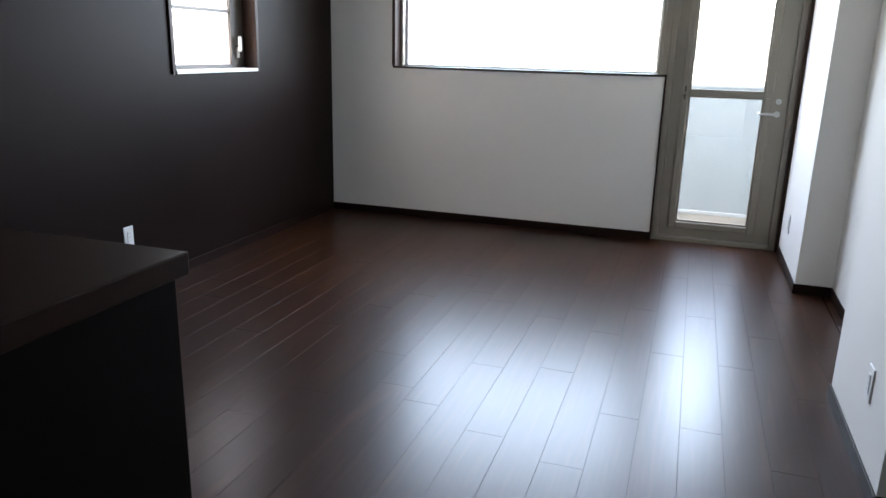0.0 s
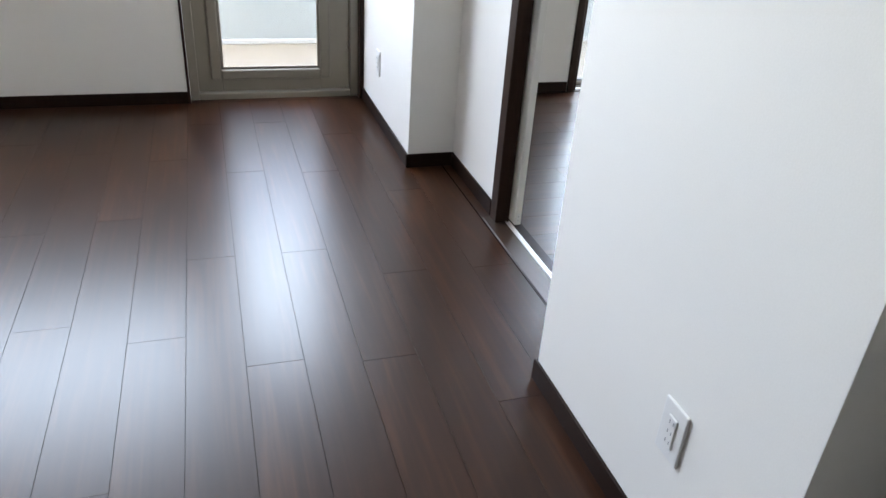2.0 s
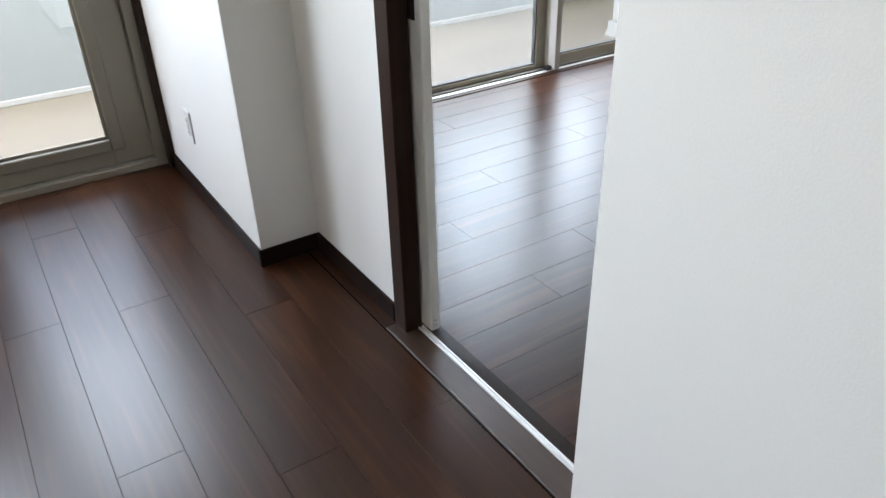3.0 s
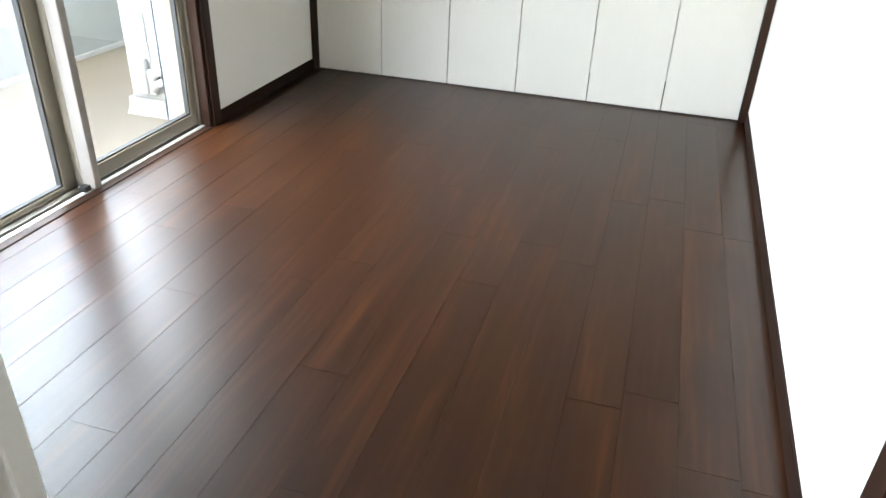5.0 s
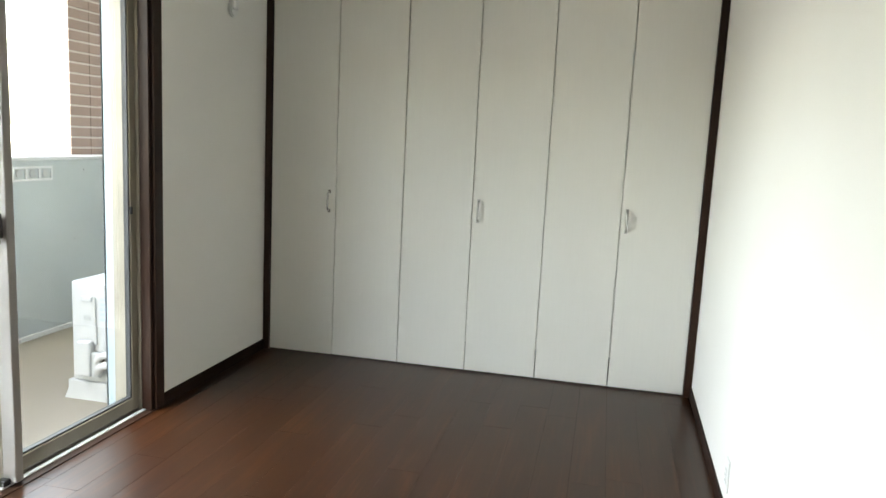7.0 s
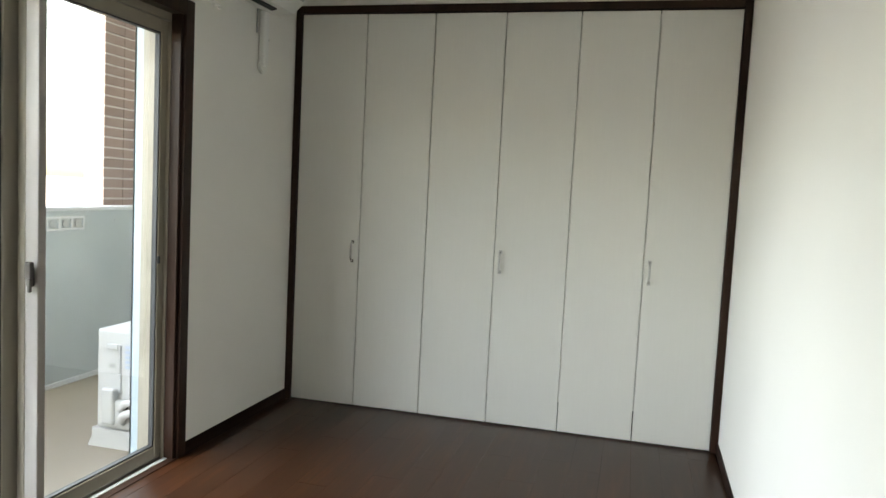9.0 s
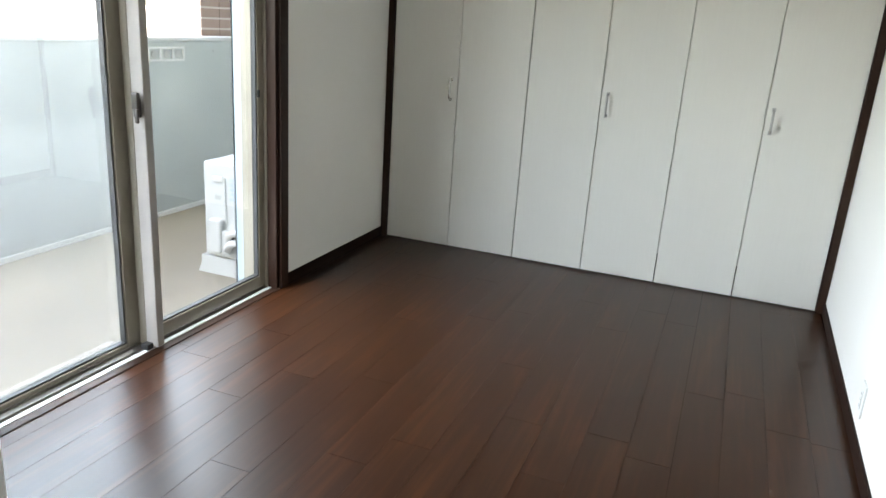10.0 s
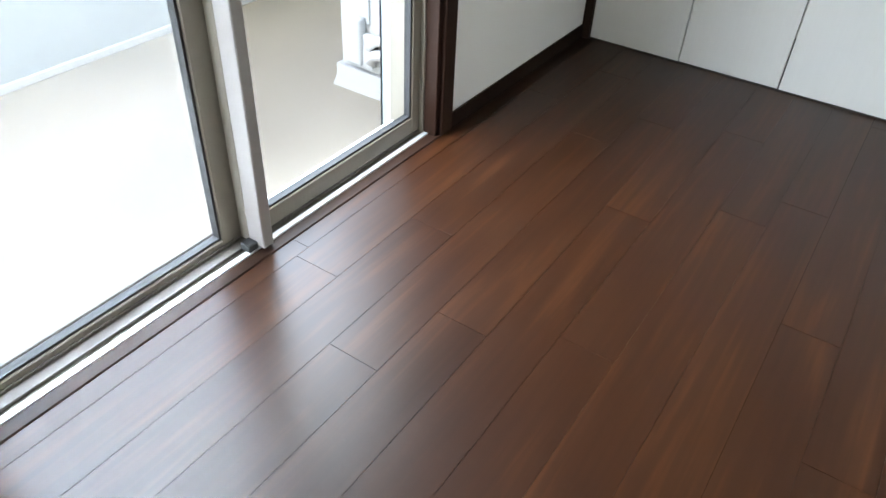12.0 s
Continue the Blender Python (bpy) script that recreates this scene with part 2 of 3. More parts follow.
def add_tube(bm, pts, radius, n=12):
    """A round tube along a smooth row of points."""
    pts = [Vector(p) for p in pts]
    rings = []
    for i, p in enumerate(pts):
        d = (pts[min(i + 1, len(pts) - 1)] - pts[max(i - 1, 0)]).normalized()
        side = d.cross(Vector((0.3, 0.2, 1))).normalized()
        up = side.cross(d)
        rings.append([bm.verts.new(p + radius * (math.cos(a) * side + math.sin(a) * up)) for a in [2 * math.pi * k / n for k in range(n)]])
    for a, b in zip(rings, rings[1:]):
        for k in range(n):
            f = bm.faces.new((a[k], a[(k + 1) % n], b[(k + 1) % n], b[k]))
            f.smooth = True
    bm.faces.new(rings[0][::-1])
    bm.faces.new(rings[-1])


def arc(a, b, c, n=12):
    """Points on a quadratic curve from a to c, bent towards b."""
    a, b, c = Vector(a), Vector(b), Vector(c)
    return [(1 - t) ** 2 * a + 2 * t * (1 - t) * b + t * t * c for t in [i / n for i in range(n + 1)]]


def to_mesh(name, bm, material):
    bmesh.ops.recalc_face_normals(bm, faces=bm.faces)
    me = bpy.data.meshes.new(name)
    bm.to_mesh(me)
    bm.free()
    me.materials.append(material)
    return me


def part(name, bm, material, parent=None, label=""):
    ob = new(name, to_mesh(name, bm, material))
    ob.parent = parent
    if label:
        tagged(ob, label)
    return ob


def box_part(name, dims, material, parent=None, bevel=0.002, label="", segments=1):
    bm = bmesh.new()
    add_box(bm, *dims, bevel=bevel, segments=segments)
    return part(name, bm, material, parent, label)


def thing(name, label, category, at=(0, 0, 0), kind="", group=""):
    ob = new(name)
    ob.location = at
    ob.empty_display_size = 0.1
    return tagged(ob, label, category, group, kind)


def structure(name, boxes, material, label, category, bevel=0.0):
    bm = bmesh.new()
    for d in boxes:
        add_box(bm, *d, bevel=bevel)
    return tagged(part(name, bm, material), label, category, kind="structure")


# ---- plan ----
TOP = 2.68          # ceiling
XW = -7.55          # dark wall
XE = -3.82          # partition, living side
XP = -4.022         # pillar face
XN = -4.04          # wall beside the opening, living side
OUT = 0.28          # outer face of the window wall
YS = -2.54          # south wall of the bedroom
BX = -3.70          # west wall of the bedroom, inner face
SOUTH = -7.6        # closes the living room behind
WT = 2.34           # top of the living room window
DT = 2.10           # top of the balcony door
YB = 1.61           # parapet, inner face
BZ = -0.10          # balcony floor

structure("wall_north", [
    (XW - 0.2, -7.00, 0, OUT, -0.12, TOP), (-7.00, -4.91, 0, OUT, -0.12, 1.195),
    (-7.00, -4.957, 0, OUT, WT, TOP), (-4.957, -4.04, 0, OUT, DT, TOP), (-4.04, -2.815, 0, OUT, -0.12, TOP),
    (-2.815, -1.06, 0, OUT, 2.13, TOP), (-1.06, 0.75, 0, OUT, -0.12, TOP),
    (-4.91, -4.04, 0.002, 0.195, -0.12, -0.013), (-2.815, -1.06, 0.002, 0.185, -0.12, -0.013)],
    WALLPAPER, "white textured wallpaper wall with windows to the balcony", "wall")
structure("wall_west", [
    (XW - 0.2, XW, -1.10, 0, -0.05, TOP), (XW - 0.2, XW, SOUTH, -1.97, -0.05, TOP),
    (XW - 0.2, XW, -1.97, -1.10, -0.05, 1.19), (XW - 0.2, XW, -1.97, -1.10, 2.0, TOP)],
    DARK_WALL, "dark brown satin accent wall with one small window", "wall")
structure("pillar", [(XP, XE, -0.97, 0, -0.05, TOP)], WALLPAPER, "white papered pillar beside the balcony door", "pillar", 0.002)
structure("wall_partition_1", [(XE, XE + 0.042, -1.485, -0.0, -0.05, TOP), 
                               (XE, BX, -2.425, -1.485, 2.06, TOP)],
          WALLPAPER, "white papered partition with a sliding door pocket", "wall", 0.0015)
structure("wall_partition_2", [(XN, -3.88, -3.25, -2.418, -0.05, TOP), (-3.88, BX, -3.25, -2.465, -0.05, TOP),
                               (XN, -3.82, -2.425, -1.485, 2.06, TOP)],
          WALLPAPER, "white papered wall end beside the doorway with a socket", "wall", 0.001)
structure("wall_partition_3", [(-3.88, BX, SOUTH, -4.16, -0.05, TOP), (-3.88, BX, -4.16, -3.25, 2.06, TOP)],
          WALLPAPER, "white papered wall of the living room", "wall")
structure("wall_south", [(XW - 0.2, BX, SOUTH - 0.15, SOUTH, -0.05, TOP)], WALLPAPER, "plain white papered end wall", "wall")
skew = structure("wall_bedroom_south", [(BX - 0.05, 0.75, YS - 0.12, YS, -0.05, TOP)], WALLPAPER, "white textured wallpaper wall of the bedroom", "wall")
SKEW = Matrix.Translation((0, YS, 0)) @ Matrix.Rotation(radians(-1.0), 4, "Z") @ Matrix.Translation((0, -YS, 0))   # this wall is a little out of square
skew.matrix_world = SKEW
structure("wall_east", [(0.62, 0.75, YS, 0, -0.05, TOP), (0.0, 0.10, YS, 0, 2.378, TOP)], WALLPAPER, "white wall above and behind the closet", "wall")
structure("ceiling", [(XW - 0.2, 0.75, SOUTH - 0.15, OUT, TOP, TOP + 0.2)], CEILING, "plain white papered ceiling", "ceiling")
# unseen storeys, side mass and slab, added to block sun and sky from the balcony
structure("shading_storeys", [(XW - 0.2, 4.5, SOUTH - 0.15, OUT, TOP + 0.2, 9.0), (0.75, 4.5, SOUTH - 0.15, OUT, -6.0, TOP + 0.2), (-1.7, 2.0, OUT, YB + 0.15, TOP + 0.2, TOP + 0.38)],
          EXTERIOR, "unseen white coated storeys and slab added to shade the balcony", "building")
structure("ground", [(-900, 900, -900, 900, -6.2, -6.0)], GROUND, "grey open ground far below the balcony", "ground")


def skirting(name, runs, label="dark brown wooden skirting board along the white wall"):
    """Runs of (x0, x1, y0, y1), each 60 mm high with a rounded top edge."""
    bm = bmesh.new()
    for x0, x1, y0, y1 in runs:
        add_box(bm, x0, x1, y0, y1, -0.004, 0.06, bevel=0.003, segments=2)
    return tagged(part(name, bm, BASEBOARD), label, "skirting board", kind="structure")


S = 0.009
skirting("baseboard_1", [(XW + S, -4.915, -S, 0)])
skirting("baseboard_2", [(XP - S, XP, -0.97, -0.002), (XP - S, XE - S, -0.97 - S, -0.97), (XE - S, XE, -1.475, -0.97)])
skirting("baseboard_3", [(XN - S, XN, -3.25 - S, -2.418 + S), (XN, -3.878, -3.25 - S, -3.25), (XN, -3.885, -2.418, -2.418 + S)])
skirting("baseboard_4", [(XE + 0.042, -2.82, -S, 0), (-1.055, 0.0, -S, 0)])
skirting("baseboard_5", [(-3.05, -0.014, YS, YS + S)]).matrix_world = SKEW
skirting("baseboard_6", [(XW, XW + S, SOUTH, 0)], "dark glossy skirting board along the dark wall")


# ---- living room window ----
def pane(name, x0, x1, y0, y1, z0, z1, parent):
    ob = box_part(name, (x0, x1, y0, y1, z0, z1), GLASS, parent, 0)
    ob.visible_shadow = False
    return ob


def ring(name, x0, x1, y0, y1, z0, z1, w, material, parent, bottom=None, bevel=0.002, label=""):
    """A four-sided frame in the plane of x and z."""
    b = w if bottom is None else bottom
    bm = bmesh.new()
    add_box(bm, x0, x0 + w, y0, y1, z0, z1, bevel)
    add_box(bm, x1 - w, x1, y0, y1, z0, z1, bevel)
    add_box(bm, x0 + w, x1 - w, y0, y1, z0, z0 + b, bevel)
    add_box(bm, x0 + w, x1 - w, y0, y1, z1 - w, z1, bevel)
    return part(name, bm, material, parent, label)


def living_window():
    w = thing("window_1", "wide window with dark reveal and grey aluminium sashes", "window", (-5.95, 0, 1.2), "structure")
    root = Matrix.Translation((-5.95, 0, 1.2)).inverted()
    kids = []
    bm = bmesh.new()
    add_box(bm, -7.005, -4.905, -0.010, 0.12, 1.195, 1.211, 0.002)
    add_box(bm, -7.012, -6.985, -0.010, 0.12, 1.211, WT, 0.002)
    add_box(bm, -6.985, -4.957, -0.010, 0.12, WT - 0.02, WT, 0.002)
    kids.append(part("reveal", bm, TRIM, w, "dark brown wooden window reveal"))
    kids.append(ring("window_frame", -6.985, -4.957, 0.10, 0.2, 1.211, WT - 0.02, 0.02, BRONZE, w, bottom=0.006))
    a, b, y = -6.957, -4.962, 0.125
    s = ring("sash", a, b, y, y + 0.03, 1.214, WT - 0.05, 0.03, ALU, w, bottom=0.012)
    kids.append(s)
    pane("pane", a + 0.03, b - 0.03, y + 0.012, y + 0.017, 1.226, WT - 0.08, s)
    for k in kids:
        k.matrix_parent_inverse = root
    return w


living_window()


def balcony_door():
    o = (-4.47, 0.0, 0.0)
    d = thing("door_1", "bronze aluminium balcony door with two glass panes, closed", "door", o, "structure")
    root = Matrix.Translation(o).inverted()
    kids = []
    bm = bmesh.new()
    add_box(bm, -4.955, -4.905, 0.042, 0.20, 1.211, DT, 0.003)
    add_box(bm, -4.905, -4.862, 0.042, 0.20, 0.0, DT, 0.003)
    add_box(bm, -4.085, -4.04, 0.042, 0.20, 0.0, DT, 0.003)
    add_box(bm, -4.862, -4.085, 0.042, 0.20, DT - 0.045, DT, 0.003)
    add_box(bm, -4.862, -4.085, 0.042, 0.20, -0.012, 0.030, 0.003)
    kids.append(part("door_frame", bm, BRONZE, d))
    bm = bmesh.new()
    add_box(bm, -4.918, -4.906, -0.012, 0.042, 0.0, 1.2, 0.002)
    add_box(bm, -4.045, -4.022, -0.012, 0.042, 0.0, DT, 0.002)
    kids.append(part("casing", bm, TRIM, d, "thin dark brown wooden edge strip"))
    kids.append(box_part("threshold", (-4.905, -4.045, 0.001, 0.042, -0.011, 0.0), FLOOR_WOOD, d, 0.001))
    leaf = bmesh.new()
    y0, y1 = 0.075, 0.115
    add_box(leaf, -4.870, -4.745, y0, y1, 0.034, DT - 0.05, 0.003)
    add_box(leaf, -4.240, -4.078, y0, y1, 0.034, DT - 0.05, 0.003)
    add_box(leaf, -4.745, -4.240, y0, y1, 0.034, 0.145, 0.003)
    add_box(leaf, -4.745, -4.240, y0, y1, DT - 0.145, DT - 0.05, 0.003)
    add_box(leaf, -4.745, -4.240, y0 + 0.004, y1, 1.072, 1.102, 0.003)
    leaf_ob = part("door_leaf", leaf, BRONZE, d)
    kids.append(leaf_ob)
    bm = bmesh.new()
    for z0, z1 in ((0.145, 1.072), (1.102, DT - 0.145)):
        for w, y in ((0.014, y0 + 0.004), (-0.052, y0 - 0.008)):
            g = 0.003 if w > 0 else 0.008
            xa, xb = sorted((-4.745, -4.745 + w))
            add_box(bm, xa, xb, y, y0 + 0.012, z0 + min(w, 0) * (z0 < 1), z1 - min(w, 0) * (z1 > 1.5), g, 2)
            xa, xb = sorted((-4.240, -4.240 - w))
            add_box(bm, xa, xb, y, y0 + 0.012, z0 + min(w, 0) * (z0 < 1), z1 - min(w, 0) * (z1 > 1.5), g, 2)
            if w > 0 or z0 < 1:
                za, zb = sorted((z0, z0 + w))
                add_box(bm, -4.745, -4.240, y, y0 + 0.012, za, zb, g, 2)
            if w > 0 or z1 > 1.5:
                za, zb = sorted((z1, z1 - w))
                add_box(bm, -4.745, -4.240, y, y0 + 0.012, za, zb, g, 2)
    part("glazing_bead", bm, BRONZE, leaf_ob)
    pane("pane", -4.745, -4.240, 0.092, 0.098, 0.145, 1.072, leaf_ob)
    pane("pane", -4.745, -4.240, 0.092, 0.098, 1.102, DT - 0.145, leaf_ob)
    bm = bmesh.new()
    add_cyl(bm, (-4.150, y0 - 0.006, 0.965), (0, 1, 0), 0.021, 0.014, 24, 0.003)
    add_cyl(bm, (-4.150, y0 - 0.025, 0.965), (0, 1, 0), 0.010, 0.04, 16)
    add_box(bm, -4.275, -4.140, y0 - 0.052, y0 - 0.036, 0.956, 0.975, 0.006, 3)
    kids.append(part("lever_handle", bm, CHROME, d, "satin chrome lever handle"))
    bm = bmesh.new()
    add_cyl(bm, (-4.148, y0 - 0.008, 1.052), (0, 1, 0), 0.019, 0.018, 24, 0.003)
    add_box(bm, -4.154, -4.142, y0 - 0.028, y0 - 0.015, 1.040, 1.064, 0.003)
    kids.append(part("thumb_turn", bm, CHROME, d, "satin chrome thumb turn lock"))
    bm = bmesh.new()
    for z in (1.06, 1.115):
        add_box(bm, -4.776, -4.764, y0 - 0.012, y0, z - 0.02, z + 0.02, 0.003)
    kids.append(part("stop", bm, BRONZE_DARK, d, "small dark metal stop"))
    for k in kids:
        k.matrix_parent_inverse = root
    return d


balcony_door()


def small_window():
    o = (XW, -1.535, 1.19)
    w = thing("window_2", "small casement window in a dark reveal, white with daylight", "window", o, "structure")
    root = Matrix.Translation(o).inverted()
    bm = bmesh.new()
    x0, x1 = XW - 0.14, XW + 0.012
    add_box(bm, x0, x1, -1.985, -1.955, 1.175, 2.015, 0.002)
    add_box(bm, x0, x1, -1.115, -1.085, 1.175, 2.015, 0.002)
    add_box(bm, x0, x1, -1.955, -1.115, 1.985, 2.015, 0.002)
    kids = [part("reveal", bm, TRIM, w)]
    kids.append(box_part("sill", (x0, x1 + 0.006, -1.955, -1.115, 1.175, 1.196), ALU, w, 0.003, "pale grey metal sill edge"))
    bm = bmesh.new()
    x0, x1 = XW - 0.135, XW - 0.09
    add_box(bm, x0, x1, -1.955, -1.925, 1.196, 1.985, 0.002)
    add_box(bm, x0, x1, -1.255, -1.115, 1.196, 1.985, 0.002)
    add_box(bm, x0, x1, -1.925, -1.255, 1.196, 1.222, 0.002)
    add_box(bm, x0, x1, -1.925, -1.255, 1.955, 1.985, 0.002)
    add_box(bm, x0 + 0.01, x1 - 0.01, -1.925, -1.255, 1.545, 1.565, 0.002)
    kids.append(part("sash", bm, BRONZE_DARK, w))
    p = box_part("pane", (x0 + 0.02, x0 + 0.025, -1.925, -1.255, 1.222, 1.955), FROSTED, w, 0)
    kids.append(p)
    bm = bmesh.new()
    add_box(bm, x1, x1 + 0.02, -1.215, -1.190, 1.26, 1.33, 0.004)
    add_box(bm, x1 + 0.02, x1 + 0.04, -1.212, -1.193, 1.30, 1.40, 0.006, 2)
    kids.append(part("casement_handle", bm, CHROME, w, "small bright metal casement handle"))
    for k in kids:
        k.matrix_parent_inverse = root


small_window()


# ---- kitchen counter wall ----
def counter():
    o = (-5.75, -5.6, 0)
    c = thing("kitchen_counter", "dark brown half wall counter with a wooden ledge on top", "counter", o)
    root = Matrix.Translation(o).inverted()
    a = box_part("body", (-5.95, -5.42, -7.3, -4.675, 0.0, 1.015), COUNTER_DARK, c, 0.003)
    b = box_part("ledge", (-6.05, -5.405, -7.3, -4.66, 1.015, 1.052), DARK_LEDGE, c, 0.003, "dark stained wooden ledge", 2)
    for k in (a, b):
        k.matrix_parent_inverse = root


counter()


# ---- doorway and sliding doors ----
def doorway_frame():
    o = (-3.77, -1.95, 0)
    d = thing("door_frame", "dark brown wooden frame of the sliding doorway", "door frame", o, "structure")
    root = Matrix.Translation(o).inverted()
    kids = [
        box_part("jamb", (XE - 0.012, -3.779, -1.547, -1.485, 0.0, 2.06), TRIM, d, 0.003),
        box_part("jamb", (-3.88, BX + 0.012, -2.465, -2.427, 0.0, 2.06), TRIM, d, 0.003),
        box_part("head", (-3.815, BX + 0.012, -2.427, -1.547, 2.02, 2.06), TRIM, d, 0.003),
        box_part("threshold", (-3.865, -3.792, -2.427, -1.490, -0.004, 0.005), SILL_WOOD, d, 0.002, "brown wooden threshold board"),
    ]
    bm = bmesh.new()
    add_box(bm, -3.792, -3.788, -2.427, -1.547, -0.004, 0.008)
    add_box(bm, -3.780, -3.776, -2.427, -1.547, -0.004, 0.008)
    add_box(bm, -3.788, -3.780, -2.427, -1.547, -0.004, 0.003)
    kids.append(part("floor_rail", bm, ALU, d, "bright aluminium floor rail"))
    kids.append(box_part("rail_bed", (-3.776, -3.735, -2.427, -1.547, -0.004, 0.002), BASEBOARD, d, 0))
    for k in kids:
        k.matrix_parent_inverse = root


doorway_frame()


def sliding_leaf(y_edge, length, x0, x1, label, plate_w, z_plate):
    """A white sliding leaf that runs north from y_edge when length is positive, south when negative."""
    o = ((x0 + x1) / 2, y_edge, 0)
    d = thing("sliding_door", label, "door", o)
    root = Matrix.Translation(o).inverted()
    s = 1 if length > 0 else -1
    ya, yb = sorted((y_edge, y_edge + length))
    kids = [box_part("leaf", (x0, x1, ya, yb, 0.010, 2.018), DOOR_WHITE, d, 0.002)]
    p0, p1 = sorted((y_edge + s * 0.022, y_edge + s * (0.022 + plate_w)))
    kids.append(box_part("pull_plate", (x0 - 0.003, x0 + 0.004, p0, p1, z_plate, z_plate + 0.62), PLATE_DARK, d, 0.001, "long black recessed pull plate"))
    c0, c1 = sorted((y_edge - s * 0.002, y_edge + s * 0.004))
    kids.append(box_part("end_cap", (x0 + 0.008, x1 - 0.008, c0, c1, 0.02, 0.055), PLASTIC, d, 0.001, "small white plastic end cap"))
    for z in (0.030, 0.045):
        bm = bmesh.new()
        add_cyl(bm, ((x0 + x1) / 2, y_edge - s * 0.002, z), (0, 1, 0), 0.003, 0.003, 10)
        kids.append(part("screw", bm, CHROME, d))
    for k in kids:
        k.matrix_parent_inverse = root
    return d


sliding_leaf(-1.588, 0.86, -3.774, -3.748, "white sliding door pushed open into its wall pocket", 0.09, 0.85)
sliding_leaf(-3.312, -0.84, -3.852, -3.818, "closed white sliding door with a black pull plate", 0.15, 0.885)
structure("door_frame_2", [(-3.877, -3.81, -3.312, -3.252, 0, 2.06), (-3.877, -3.81, -4.16, -4.10, 0, 2.06), (-3.877, -3.81, -4.10, -3.312, 2.022, 2.06)],
          TRIM, "dark brown wooden frame around the closed sliding door", "door frame", 0.003)
structure("door_frame_3", [(-3.125, -3.05, YS, YS + 0.018, 0, 2.06), (-3.66, -3.125, YS, YS + 0.008, 0, 2.03)],
          TRIM, "dark brown wooden door casing on the bedroom wall", "door frame", 0.003).matrix_world = SKEW


# ---- sockets ----
def socket(m, label, gangs=3):
    s = thing("wall_socket", label, "socket", kind="", group="wall sockets")
    bm = bmesh.new()
    add_box(bm, -0.035, 0.035, -0.006, 0.0, -0.06, 0.06, 0.003, 2)
    part("plate", bm, PLASTIC, s)
    bm = bmesh.new()
    add_box(bm, -0.013, 0.013, -0.009, -0.005, -0.034, 0.034, 0.0015)
    face = part("insert", bm, PLASTIC, s)
    bm = bmesh.new()
    for i in range(gangs):
        z = -0.022 + 0.022 * i
        add_box(bm, -0.0065, -0.0045, -0.0096, -0.008, z - 0.004, z + 0.004)
        add_box(bm, 0.0045, 0.0065, -0.0096, -0.008, z - 0.0035, z + 0.0035)
    part("slots", bm, PLASTIC_GREY, face)
    s.matrix_basis = m
    return s


socket(pose(XN, -2.965, 0.31, 0, 0, -90), "white plastic wall socket on the white wall end")
socket(pose(XP, -0.37, 0.29, 0, 0, -90), "white plastic wall socket on the pillar")
socket(SKEW @ pose(-1.365, YS, 0.17, 0, 0, 180), "white plastic wall socket low on the bedroom wall")
socket(pose(XW, -2.44, 0.32, 0, 0, 90), "white plastic wall socket on the dark wall")


# ---- closet ----
PW = 0.41
CL = -0.04
CH = 2.335


def closet():
    o = (0, -1.27, 0)
    c = thing("closet", "built-in closet with six closed white folding doors in a dark frame", "closet", o)
    root = Matrix.Translation(o).inverted()
    kids = [
        box_part("frame_post", (-0.014, 0.10, CL, -0.001, 0.0, CH + 0.042), TRIM, c, 0.002),
        box_part("frame_post", (-0.014, 0.10, YS + 0.001, CL - 6 * PW, 0.0, CH + 0.042), TRIM, c, 0.002),
        box_part("frame_head", (-0.014, 0.10, CL - 6 * PW, CL, CH, CH + 0.042), TRIM, c, 0.002),
        box_part("floor_track", (0.0, 0.05, CL - 6 * PW, CL, -0.004, 0.003), BRONZE_DARK, c, 0),
    ]
    for i in range(6):
        y1 = CL - i * PW - 0.0022
        y0 = CL - (i + 1) * PW + 0.0022
        if i == 2:
            y1 -= 0.0015
        dx = (0.0, 0.002, 0.0, 0.0015, 0.0, 0.001)[i]
        p = box_part("folding_door", (dx, dx + 0.024, y0, y1, 0.007, CH - 0.006), DOOR_WHITE, c, 0.0025, segments=2)
        kids.append(p)
        hy = {0: -0.41, 3: -1.305, 5: -2.122}.get(i)
        if hy is not None:
            bm = bmesh.new()
            low = arc((dx + 0.001, hy, 0.884), (dx - 0.027, hy, 0.884), (dx - 0.028, hy, 0.908), 6)
            high = arc((dx - 0.028, hy, 0.972), (dx - 0.027, hy, 0.996), (dx + 0.001, hy, 0.996), 6)
            add_tube(bm, low + high, 0.0062, 10)
            add_box(bm, dx - 0.003, dx + 0.001, hy - 0.009, hy + 0.009, 0.873, 0.893, 0.001)
            add_box(bm, dx - 0.003, dx + 0.001, hy - 0.009, hy + 0.009, 0.987, 1.007, 0.001)
            part("bow_handle", bm, CHROME, p, "satin chrome bow handle")
    for k in kids:
        k.matrix_parent_inverse = root


closet()


